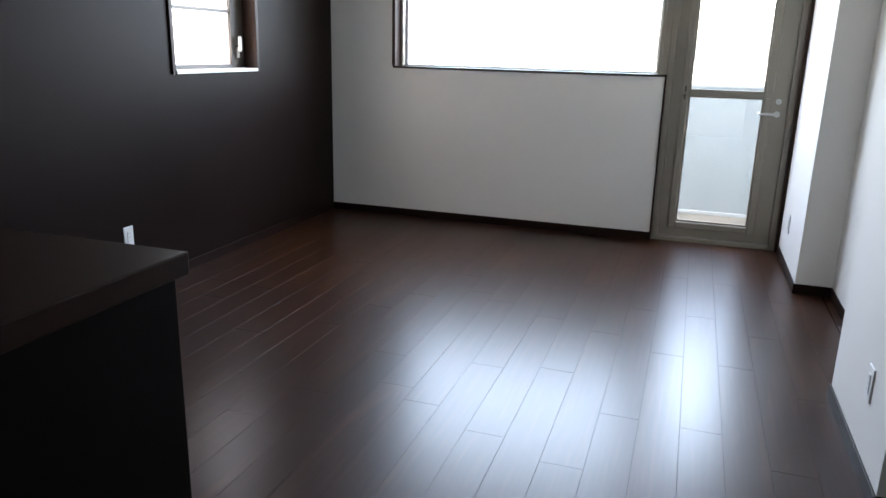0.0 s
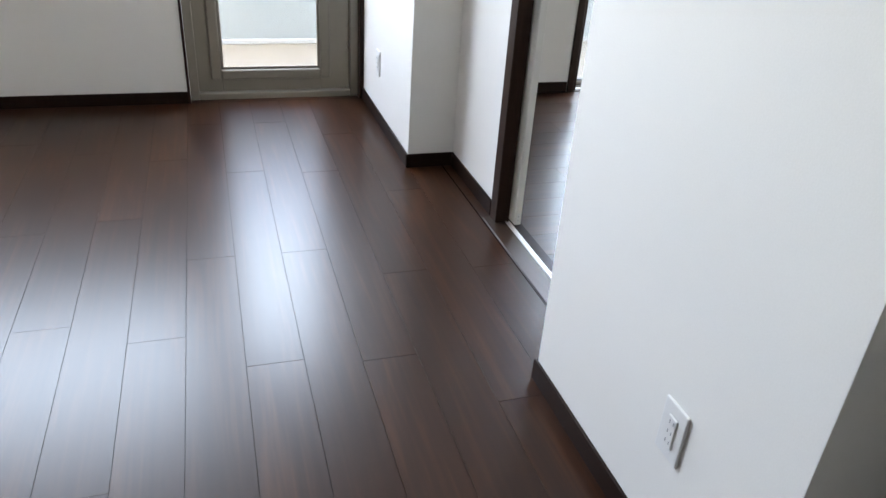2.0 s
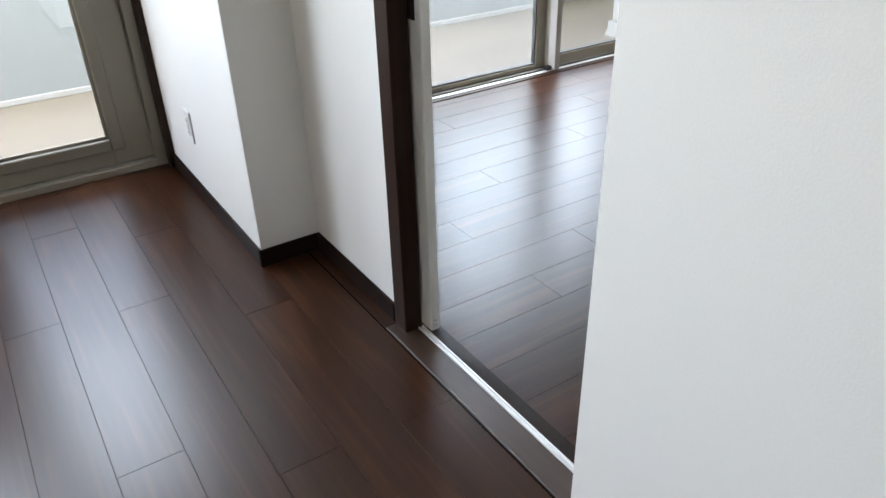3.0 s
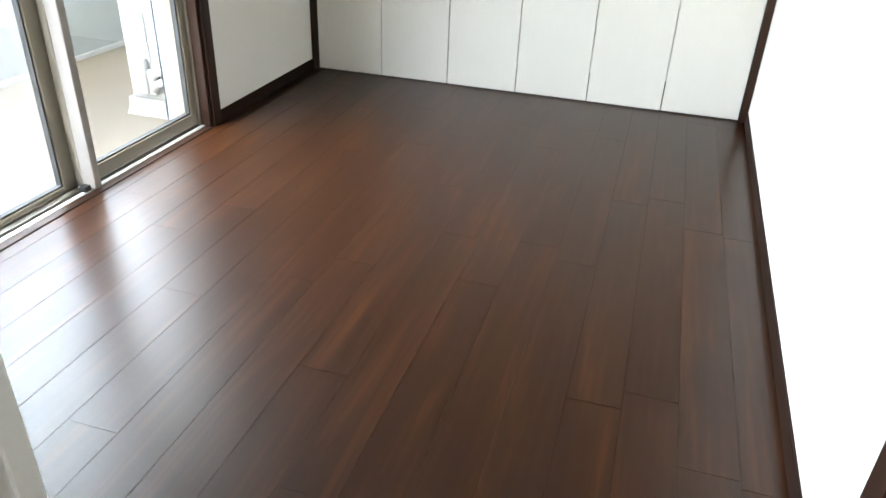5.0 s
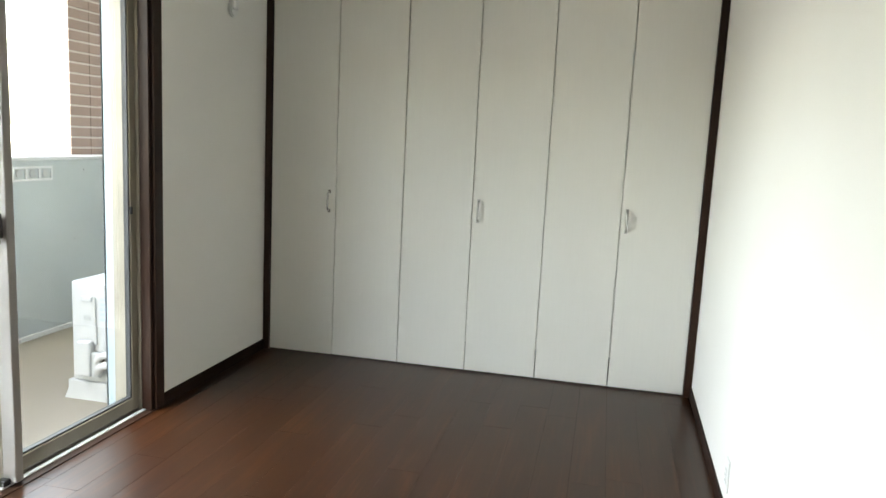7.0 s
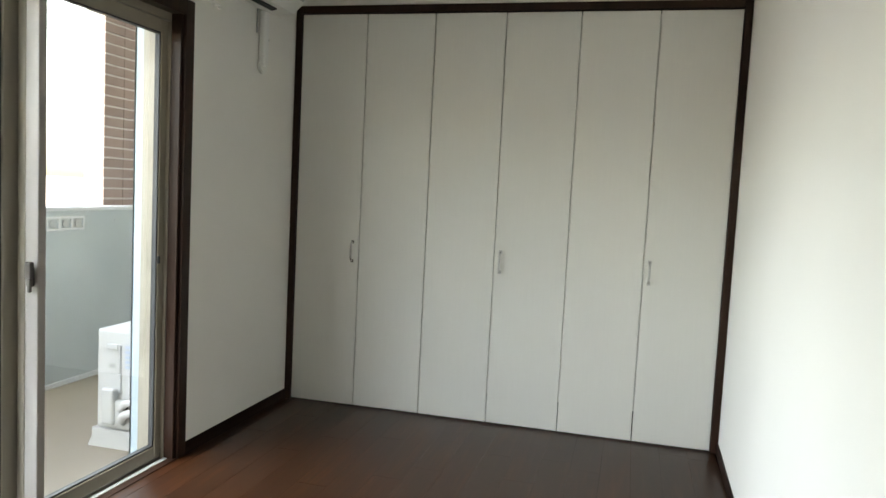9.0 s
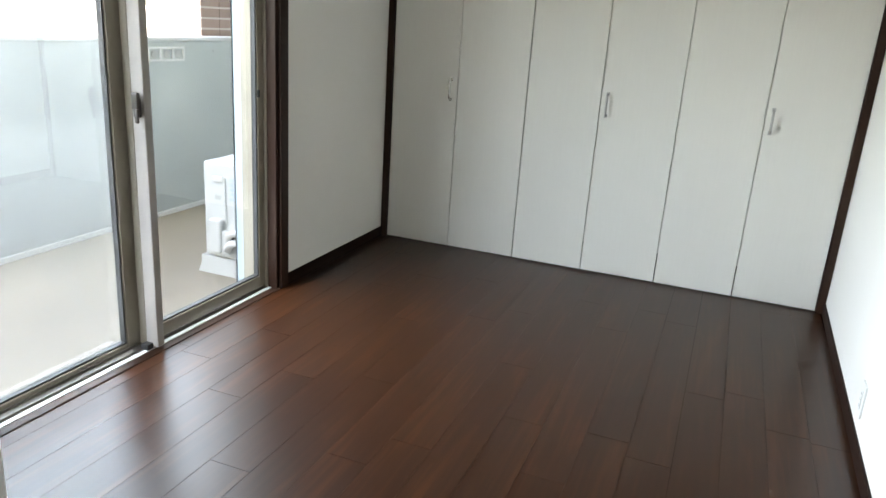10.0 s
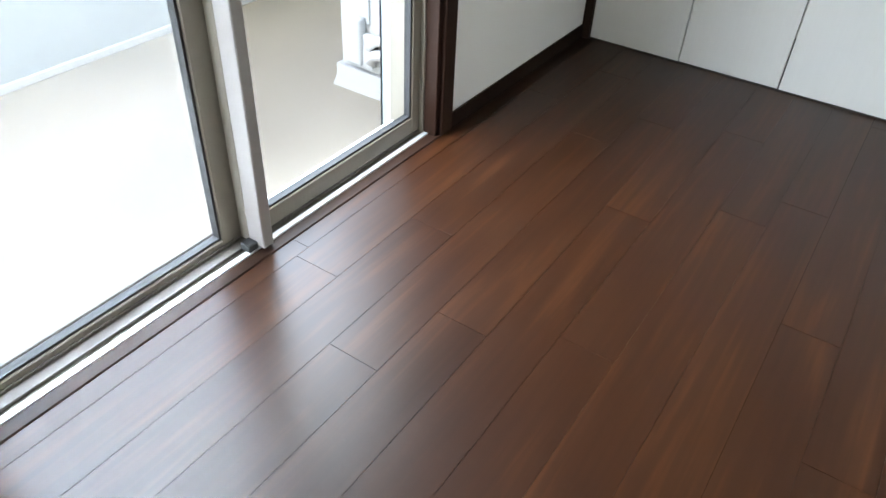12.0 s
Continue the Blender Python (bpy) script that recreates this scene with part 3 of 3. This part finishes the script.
# ---- bedroom sliding window ----
def sliding_window():
    o = (-1.95, 0, 0)
    w = thing("window_3", "full-height sliding balcony window with bronze sashes in dark casing", "window", o, "structure")
    root = Matrix.Translation(o).inverted()
    kids = []
    for x0, x1 in ((-2.815, -2.775), (-1.125, -1.06)):
        bm = bmesh.new()
        add_box(bm, x0, x1, -0.014, 0.05, 0.0, 2.13, 0.003)
        s = 0.02 if x0 < -2 else -0.02
        add_box(bm, min(x0, x0 + s) if s < 0 else x1, x0 if s < 0 else x1 + s, 0.0, 0.05, 0.0, 2.11, 0.002)
        kids.append(part("casing", bm, TRIM, w, "dark brown wooden casing"))
    kids.append(box_part("casing", (-2.775, -1.125, -0.014, 0.05, 2.06, 2.13), TRIM, w, 0.003, "dark brown wooden casing"))
    kids.append(box_part("threshold", (-2.775, -1.125, -0.010, 0.030, -0.012, 0.004), TRIM, w, 0.002, "dark brown wooden threshold strip"))
    L, R = -2.77, -1.12
    bm = bmesh.new()
    add_box(bm, L, L + 0.03, 0.05, 0.19, 0.0, 2.025, 0.002)
    add_box(bm, R - 0.03, R, 0.05, 0.19, 0.0, 2.025, 0.002)
    add_box(bm, L, R, 0.05, 0.19, 2.025, 2.128, 0.002)
    kids.append(part("outer_frame", bm, BRONZE, w))
    bm = bmesh.new()
    add_box(bm, L, R, 0.050, 0.188, -0.012, 0.002)
    for y in (0.062, 0.104, 0.142):
        add_box(bm, L + 0.03, R - 0.03, y, y + 0.005, 0.002, 0.011, 0.001)
    kids.append(part("floor_track", bm, BRONZE_MID, w, "bronze aluminium floor track with ribs"))
    bm = bmesh.new()
    add_box(bm, L, R, 0.030, 0.049, -0.012, 0.007, 0.001)
    add_box(bm, L, R, 0.174, 0.187, 0.0025, 0.008, 0.001)
    kids.append(part("track_edge", bm, ALU, w, "bright aluminium track edge"))

    def sash(a, b, y, left_w, right_w, zt, material, zb, zg):
        bm = bmesh.new()
        d = 0.036
        add_box(bm, a, a + left_w, y, y + d, zb, zt, 0.003)
        add_box(bm, b - right_w, b, y, y + d, zb, zt, 0.003)
        add_box(bm, a + left_w, b - right_w, y, y + d, zb, zg, 0.003)
        add_box(bm, a + left_w, b - right_w, y, y + d, zt - 0.06, zt, 0.003)
        s = part("sash", bm, material, w)
        bm = bmesh.new()
        g = 0.007
        add_box(bm, a + left_w, a + left_w + g, y + 0.006, y + d - 0.006, zg, zt - 0.06)
        add_box(bm, b - right_w - g, b - right_w, y + 0.006, y + d - 0.006, zg, zt - 0.06)
        add_box(bm, a + left_w, b - right_w, y + 0.006, y + d - 0.006, zg, zg + g)
        add_box(bm, a + left_w, b - right_w, y + 0.006, y + d - 0.006, zt - 0.06 - g, zt - 0.06)
        part("gasket", bm, RUBBER, s, "black rubber glazing gasket")
        pane("pane", a + left_w, b - right_w, y + 0.016, y + 0.021, zg, zt - 0.06, s)
        kids.append(s)
        return s
    right = sash(-1.942, -1.145, 0.066, 0.037, 0.045, 2.03, BRONZE, 0.012, 0.072)
    sash(-2.745, -1.908, 0.110, 0.03, 0.088, 2.03, BRONZE, 0.008, 0.028)
    screen = ring("insect_screen", -2.742, -1.905, 0.158, 0.172, 0.012, 2.03, 0.024, BRONZE_MID, w, bottom=0.012, label="sliding insect screen behind the fixed glass")
    kids.append(screen)
    mesh = box_part("screen_mesh", (-2.72, -1.927, 0.164, 0.1645, 0.022, 2.008), SCREEN, screen, 0, "fine pale insect mesh")
    mesh.visible_shadow = False
    bm = bmesh.new()
    add_box(bm, -1.944, -1.907, 0.008, 0.066, 0.012, 2.03, 0.003)
    part("meeting_stile", bm, CHAMPAGNE, right, "pale champagne aluminium meeting stile")
    bm = bmesh.new()
    add_box(bm, -1.958, -1.944, 0.020, 0.050, 0.915, 0.985, 0.004)
    add_box(bm, -1.974, -1.956, 0.012, 0.040, 0.945, 1.005, 0.006, 2)
    add_box(bm, -1.970, -1.958, 0.018, 0.034, 0.895, 0.95, 0.004)
    part("crescent_lock", bm, BRONZE_DARK, right, "dark bronze crescent lock")
    bm = bmesh.new()
    add_box(bm, -1.198, -1.180, 0.058, 0.067, 0.93, 0.965, 0.004)
    part("bumper", bm, RUBBER, right, "small black bumper")
    bm = bmesh.new()
    add_box(bm, -1.977, -1.944, 0.030, 0.066, 0.006, 0.030, 0.003)
    part("guide_block", bm, RUBBER, right, "small dark corner guide block")
    for k in kids:
        k.matrix_parent_inverse = root


sliding_window()


# ---- curtain rail, indoor unit ----
def curtain_rail():
    o = (-1.95, -0.05, 2.15)
    r = thing("curtain_rail", "white double curtain rail above the sliding window", "curtain rail", o)
    root = Matrix.Translation(o).inverted()
    kids = []
    for y, end, z in ((-0.05, -0.92, 2.146), (-0.09, -1.03, 2.132)):
        bm = bmesh.new()
        add_box(bm, -2.98, end, y - 0.006, y + 0.006, z, z + 0.012, 0.003)
        add_box(bm, end - 0.002, end + 0.008, y - 0.008, y + 0.008, z - 0.012, z + 0.014, 0.003)
        kids.append(part("rail", bm, PLASTIC, r))
    for x in (-2.75, -1.95, -1.10):
        bm = bmesh.new()
        add_box(bm, x - 0.010, x + 0.010, -0.10, 0.0, 2.158, 2.163, 0.001)
        add_box(bm, x - 0.012, x + 0.012, -0.004, 0.0, 2.145, 2.19, 0.001)
        kids.append(part("bracket", bm, PLASTIC_GREY, r, "grey metal bracket"))
    for k in kids:
        k.matrix_parent_inverse = root


curtain_rail()


def air_conditioner():
    o = (-0.74, 0, 2.40)
    a = thing("air_conditioner", "white wall-mounted air conditioner high on the wall", "air conditioner", o)
    root = Matrix.Translation(o).inverted()
    x0, x1 = -1.15, -0.335
    prof = [(0.0, 2.255), (-0.06, 2.240), (-0.15, 2.250), (-0.205, 2.300), (-0.225, 2.345), (-0.225, 2.495), (-0.205, 2.530), (0.0, 2.535)]
    bm = bmesh.new()
    ra = [bm.verts.new((x0, y, z)) for y, z in prof]
    rb = [bm.verts.new((x1, y, z)) for y, z in prof]
    n = len(prof)
    for i in range(n):
        bm.faces.new((ra[i], ra[(i + 1) % n], rb[(i + 1) % n], rb[i]))
    ca = bm.faces.new(ra)
    cb = bm.faces.new(rb)
    bmesh.ops.bevel(bm, geom=list(ca.edges) + list(cb.edges), offset=0.01, segments=3, affect='EDGES')
    kids = [part("case", bm, PLASTIC, a)]
    bm = bmesh.new()
    add_box(bm, x0 + 0.035, x1 - 0.15, -0.017, 0.017, -0.004, 0.004, 0.002)
    for v in bm.verts:
        v.co = Matrix.Rotation(radians(-12), 3, 'X') @ v.co + Vector((0, -0.105, 2.239))
    kids.append(part("outlet_slot", bm, SLOT, a, "dark air outlet slot"))
    bm = bmesh.new()
    add_box(bm, x0 + 0.03, x1 - 0.145, -0.028, 0.028, -0.004, 0.004, 0.003)
    for v in bm.verts:
        v.co = Matrix.Rotation(radians(-44), 3, 'X') @ v.co + Vector((0, -0.175, 2.265))
    kids.append(part("louvre", bm, PLASTIC, a))
    kids.append(box_part("panel_seam", (x0 + 0.005, x1 - 0.005, -0.2265, -0.222, 2.357, 2.360), SLOT, a, 0))
    bm = bmesh.new()
    for dx in (0.0, 0.022):
        add_box(bm, x1 - 0.06 + dx, x1 - 0.048 + dx, -0.214, -0.205, 2.309, 2.319, 0.001)
    kids.append(part("lamp_window", bm, PLASTIC_GREY, a))
    for k in kids:
        k.matrix_parent_inverse = root


air_conditioner()


def pipe_cover():
    o = (-0.43, 0, 2.08)
    p = thing("pipe_cover", "white plastic pipe cover and cord below the air conditioner", "pipe cover", o)
    root = Matrix.Translation(o).inverted()
    bm = bmesh.new()
    add_box(bm, -0.455, -0.405, -0.040, 0.0, 1.95, 2.245, 0.012, 3)
    a = part("duct", bm, PLASTIC, p)
    bm = bmesh.new()
    add_cyl(bm, (-0.425, -0.012, 1.955), (0, 1, 0), 0.042, 0.024, 28, 0.006)
    b = part("wall_cap", bm, PLASTIC, p)
    bm = bmesh.new()
    add_tube(bm, [(-0.485, -0.008, 2.245), (-0.486, -0.008, 2.18), (-0.485, -0.008, 2.12)], 0.004, 8)
    c = part("cord", bm, PLASTIC_GREY, p, "thin grey cord")
    bm = bmesh.new()
    add_cyl(bm, (-0.348, -0.002, 2.108), (0, 1, 0), 0.006, 0.006, 12)
    d = part("screw", bm, PLASTIC_GREY, p)
    for k in (a, b, c, d):
        k.matrix_parent_inverse = root


def wire_hook():
    o = (-1.44, 0, 2.30)
    h = thing("wire_hook", "bent grey wire hanger on the wall above the window", "hook", o)
    root = Matrix.Translation(o).inverted()
    bm = bmesh.new()
    add_tube(bm, [(-1.505, -0.12, 2.30), (-1.505, -0.12, 2.172), (-1.49, -0.12, 2.165), (-1.40, -0.12, 2.180), (-1.385, -0.12, 2.19), (-1.385, -0.12, 2.30)], 0.004, 8)
    a = part("wire", bm, PLASTIC_GREY, h)
    b = box_part("wall_arm", (-1.515, -1.375, -0.13, 0.0, 2.295, 2.310), PLASTIC, h, 0.003)
    for k in (a, b):
        k.matrix_parent_inverse = root


wire_hook()
pipe_cover()

# ---- balcony ----
structure("balcony_floor", [(-9.0, 2.0, 0.19, YB, BZ - 0.15, BZ)], BALCONY_FLOOR, "beige sheet-covered balcony floor", "balcony floor")
structure("parapet", [(-9.0, 2.0, YB, YB + 0.15, BZ - 0.15, 1.07)], CONCRETE, "pale grey painted balcony parapet wall", "parapet")
# this end wall is unseen, added to darken the right part of the balcony
structure("shading_end_wall", [(1.25, 1.37, OUT, YB, BZ, TOP + 0.2)], CONCRETE, "unseen plain grey end wall added to darken the balcony", "wall")
structure("parapet_cap", [(-9.0, 2.0, YB - 0.012, YB + 0.165, 1.07, 1.096)], CAP, "white cap along the balcony parapet", "parapet cap", 0.004)
structure("parapet_kerb", [(-9.0, 2.0, YB - 0.012, YB, BZ, BZ + 0.035)], CAP, "white kerb at the foot of the parapet", "kerb", 0.004)
structure("outer_reveal", [(-1.06 - 0.016, -1.06, 0.195, OUT + 0.012, BZ, 2.13), (-1.076, -0.93, OUT, OUT + 0.012, BZ, 2.13)],
          EXTERIOR, "white coated outer edge of the window wall", "wall", 0.002)


def vent_block():
    o = (-0.04, YB, 0.99)
    v = thing("vent_block", "white parapet vent plate with three round openings", "vent", o)
    root = Matrix.Translation(o).inverted()
    bm = bmesh.new()
    x0, x1, z0, z1 = -0.206, 0.128, 0.940, 1.034
    y0, y1 = YB - 0.014, YB
    w = (x1 - x0) / 3
    for z in ((z0, z0 + 0.016), (z1 - 0.016, z1)):
        add_box(bm, x0, x1, y0, y1, *z, 0.002)
    for i in range(4):
        cx = x0 + i * w
        a, b = (cx, cx + 0.012) if i == 0 else ((cx - 0.012, cx) if i == 3 else (cx - 0.010, cx + 0.010))
        add_box(bm, a, b, y0, y1, z0 + 0.016, z1 - 0.016, 0.002)
    p = [part("plate", bm, CAP, v)]
    for i in range(3):
        bm = bmesh.new()
        add_cyl(bm, (x0 + (i + 0.5) * w, YB - 0.004, (z0 + z1) / 2), (0, 1, 0), 0.026, 0.008, 22, 0.002)
        p.append(part("grille", bm, PLASTIC_GREY, v, "grey round grille"))
    for k in p:
        k.matrix_parent_inverse = root


vent_block()


def wall_plug(x, z):
    bm = bmesh.new()
    add_cyl(bm, (x, YB - 0.001, z), (0, 1, 0), 0.011, 0.006, 16, 0.002)
    return tagged(part("wall_plug", bm, PLASTIC_GREY), "small round grey plug in the painted parapet", "plug", group="parapet plugs")


wall_plug(0.342, 0.523)
wall_plug(0.445, 1.002)


def outdoor_unit():
    o = (-0.49, 0.47, BZ)
    u = thing("outdoor_unit", "white air conditioner outdoor unit with taped hoses on the balcony", "outdoor unit", o)
    root = Matrix.Translation(o).inverted()
    x0, x1, y0, y1 = -0.89, -0.13, 0.345, 0.635
    kids = [box_part("case", (x0, x1, y0, y1, 0.0, 0.525), AC_METAL, u, 0.014, segments=3)]
    for xa in (x0 - 0.01, x1 - 0.10):
        bm = bmesh.new()
        prof = [(y0 - 0.04, BZ), (y1 + 0.045, BZ), (y1 + 0.02, BZ + 0.055), (y1 + 0.02, 0.0), (y0 - 0.015, 0.0), (y0 - 0.015, BZ + 0.055)]
        ra = [bm.verts.new((xa, y, z)) for y, z in prof]
        rb = [bm.verts.new((xa + 0.10, y, z)) for y, z in prof]
        for i in range(len(prof)):
            j = (i + 1) % len(prof)
            bm.faces.new((ra[i], ra[j], rb[j], rb[i]))
        bm.faces.new(ra)
        bm.faces.new(rb)
        kids.append(part("foot", bm, AC_METAL, u, "white moulded plastic foot block"))
    bm = bmesh.new()
    add_box(bm, x0 - 0.018, x0, 0.500, 0.565, 0.425, 0.455, 0.006, 2)
    add_box(bm, x0 - 0.012, x0, 0.487, 0.502, 0.30, 0.45, 0.004, 2)
    kids.append(part("handle_recess", bm, AC_METAL, u))
    bm = bmesh.new()
    add_box(bm, x0 - 0.010, x0, 0.483, 0.498, 0.20, 0.30, 0.003)
    add_box(bm, x0 - 0.045, x0, 0.50, 0.58, 0.035, 0.225, 0.014, 3)
    add_box(bm, x0 - 0.030, x0, 0.455, 0.505, 0.03, 0.165, 0.010, 2)
    kids.append(part("valve_cover", bm, AC_METAL, u, "white plastic valve cover"))
    bm = bmesh.new()
    add_box(bm, x0 - 0.034, x0 - 0.002, 0.440, 0.462, 0.07, 0.16, 0.004)
    kids.append(part("valve_opening", bm, SLOT, u, "dark opening of the valve cover"))
    for z, r in ((0.145, 0.019), (0.090, 0.021)):
        bm = bmesh.new()
        pts = arc((x0 - 0.02, 0.47, z - 0.03), (x0 - 0.055, 0.43, z + 0.05), (x0 - 0.05, 0.295, z + 0.012), 12)
        add_tube(bm, pts, r, 12)
        kids.append(part("hose", bm, HOSE, u, "white taped refrigerant hose"))
    bm = bmesh.new()
    for i in range(5):
        add_box(bm, x0 - 0.0015, x0, 0.425, 0.465, 0.33 + i * 0.026, 0.345 + i * 0.026)
    kids.append(part("sticker", bm, STICKER, u, "pale blue printed label lines"))
    bm = bmesh.new()
    add_box(bm, x0 - 0.0015, x0, 0.520, 0.560, 0.325, 0.350)
    kids.append(part("rating_plate", bm, PLASTIC_GREY, u))
    kids.append(box_part("foot_slot", (x0 - 0.0115, x0 - 0.008, y0 - 0.012, y0 + 0.055, BZ + 0.070, BZ + 0.096), SLOT, u, 0.001, "dark slot in the foot block"))
    bm = bmesh.new()
    add_cyl(bm, (x0 - 0.014, y0 + 0.068, BZ + 0.066), (0, 0, 1), 0.005, 0.06, 10)
    add_cyl(bm, (x0 - 0.014, y0 + 0.068, BZ + 0.092), (0, 0, 1), 0.009, 0.008, 6)
    kids.append(part("anchor_bolt", bm, CHROME, u, "small steel anchor bolt"))
    for y in (0.40, 0.375, 0.60):
        bm = bmesh.new()
        add_cyl(bm, (x0 - 0.001, y, 0.022), (1, 0, 0), 0.005, 0.004, 10)
        kids.append(part("screw", bm, PLASTIC_GREY, u))
    for k in kids:
        k.matrix_parent_inverse = root


outdoor_unit()


# ---- brick column beyond the parapet ----
def brick_column():
    x0, x1, y0, y1 = 0.55, 1.385, 1.80, 1.97
    c = tagged(box_part("brick_column", (x0, x1, y0, y1, -6.0, 3.6), MORTAR, None, 0), "brown brick-tiled building column with pale joints", "column", kind="structure")
    bw, bh, j = 0.205, 0.0625, 0.0135
    bm = bmesh.new()
    add_box(bm, -bw / 2, bw / 2, -0.008, 0.004, -bh / 2, bh / 2, 0.002)
    front = to_mesh("brick", bm, BRICK)
    z = 1.0
    while z < 3.0:
        for i in range(4):
            b = new("brick", front)
            b.location = (x0 - 0.004 + bw / 2 + i * (bw + 0.004), y0, z + bh / 2)
            b.parent = c
        z += bh + j


brick_column()


# ---- floor boards ----
def board_mesh(width, length):
    """One board, top at z 0, long axis y, with a small chamfer round the top edge."""
    w, l, c, t = width / 2, length / 2, 0.0002, 0.010
    v = []
    for dx, z in ((0, -t), (0, -c), (c, 0)):
        v += [(-w + dx, -l + dx, z), (w - dx, -l + dx, z), (w - dx, l - dx, z), (-w + dx, l - dx, z)]
    f = [(8, 9, 10, 11)]
    for k in (0, 4):
        f += [(k + i, k + (i + 1) % 4, k + 4 + (i + 1) % 4, k + 4 + i) for i in range(4)]
    me = bpy.data.meshes.new("board")
    me.from_pydata(v, [], f)
    me.materials.append(FLOOR_WOOD)
    return me


BOARDS = {}
GAP = 0.0011


def lay(floor, a0, a1, s0, s1, width, start, along_x):
    """A strip from s0 to s1 across, with boards from a0 to a1 along it and one joint at start."""
    LEN = 1.288
    k = math.floor((a0 - start) / LEN)
    p = start + k * LEN
    while p < a1:
        lo, hi = max(p, a0), min(p + LEN, a1)
        p += LEN
        if hi - lo < 0.02:
            continue
        key = (round(s1 - s0, 4), round(hi - lo, 3))
        if key not in BOARDS:
            BOARDS[key] = board_mesh(s1 - s0 - GAP, hi - lo - GAP)
        b = new("board", BOARDS[key])
        b.parent = floor
        mid, across = (lo + hi) / 2, (s0 + s1) / 2
        if along_x:
            b.matrix_basis = pose(mid, across, 0, 0, 0, -90)
        else:
            b.matrix_basis = pose(across, mid, 0)


floor_1 = tagged(box_part("floor_living_room", (XW - 0.1, -3.80, SOUTH, 0.002, -0.06, -0.0013), JOINT, None, 0),
                 "dark walnut lacquered board floor of the living room", "floor", kind="structure")
floor_2 = tagged(box_part("floor_bedroom", (-3.735, 0.62, YS, 0.0, -0.06, -0.0013), JOINT, None, 0),
                 "dark walnut lacquered board floor of the bedroom", "floor", kind="structure")
W1, XA = 0.1503, -4.772
KNOWN = {2: -1.624, 1: -2.211, 0: -2.906, -1: -2.045, -2: -2.576, -3: -1.933, -4: -2.642, -5: -1.79}
rng = random.Random(5)
for k in range(-19, 8):
    r, l = XA + k * W1, XA + (k - 1) * W1
    # the strip k lies to the west of line k
    start = KNOWN.get(k, rng.uniform(-2.0, -0.7))
    l, r = max(l, XW), min(r, -3.865)
    if r - l < 0.02:
        continue
    lay(floor_1, SOUTH, -0.0, l, r, W1, start, False)
# the strip along the partition beside the pillar
lay(floor_1, -1.485, -0.97, -3.865, XE, W1, 0.0, False)
W2, Y0 = 0.1445, -0.068
KNOWN2 = {1: -1.902, 2: -2.857, 3: -2.097, 5: -2.447}
for k in range(0, 19):
    n, s = Y0 - (k - 1) * W2, Y0 - k * W2
    n, s = min(n, -0.010), max(s, YS)
    if n - s < 0.02:
        continue
    lay(floor_2, -3.735, 0.05, s, n, W2, KNOWN2.get(k, rng.uniform(-2.9, -1.7)), True)
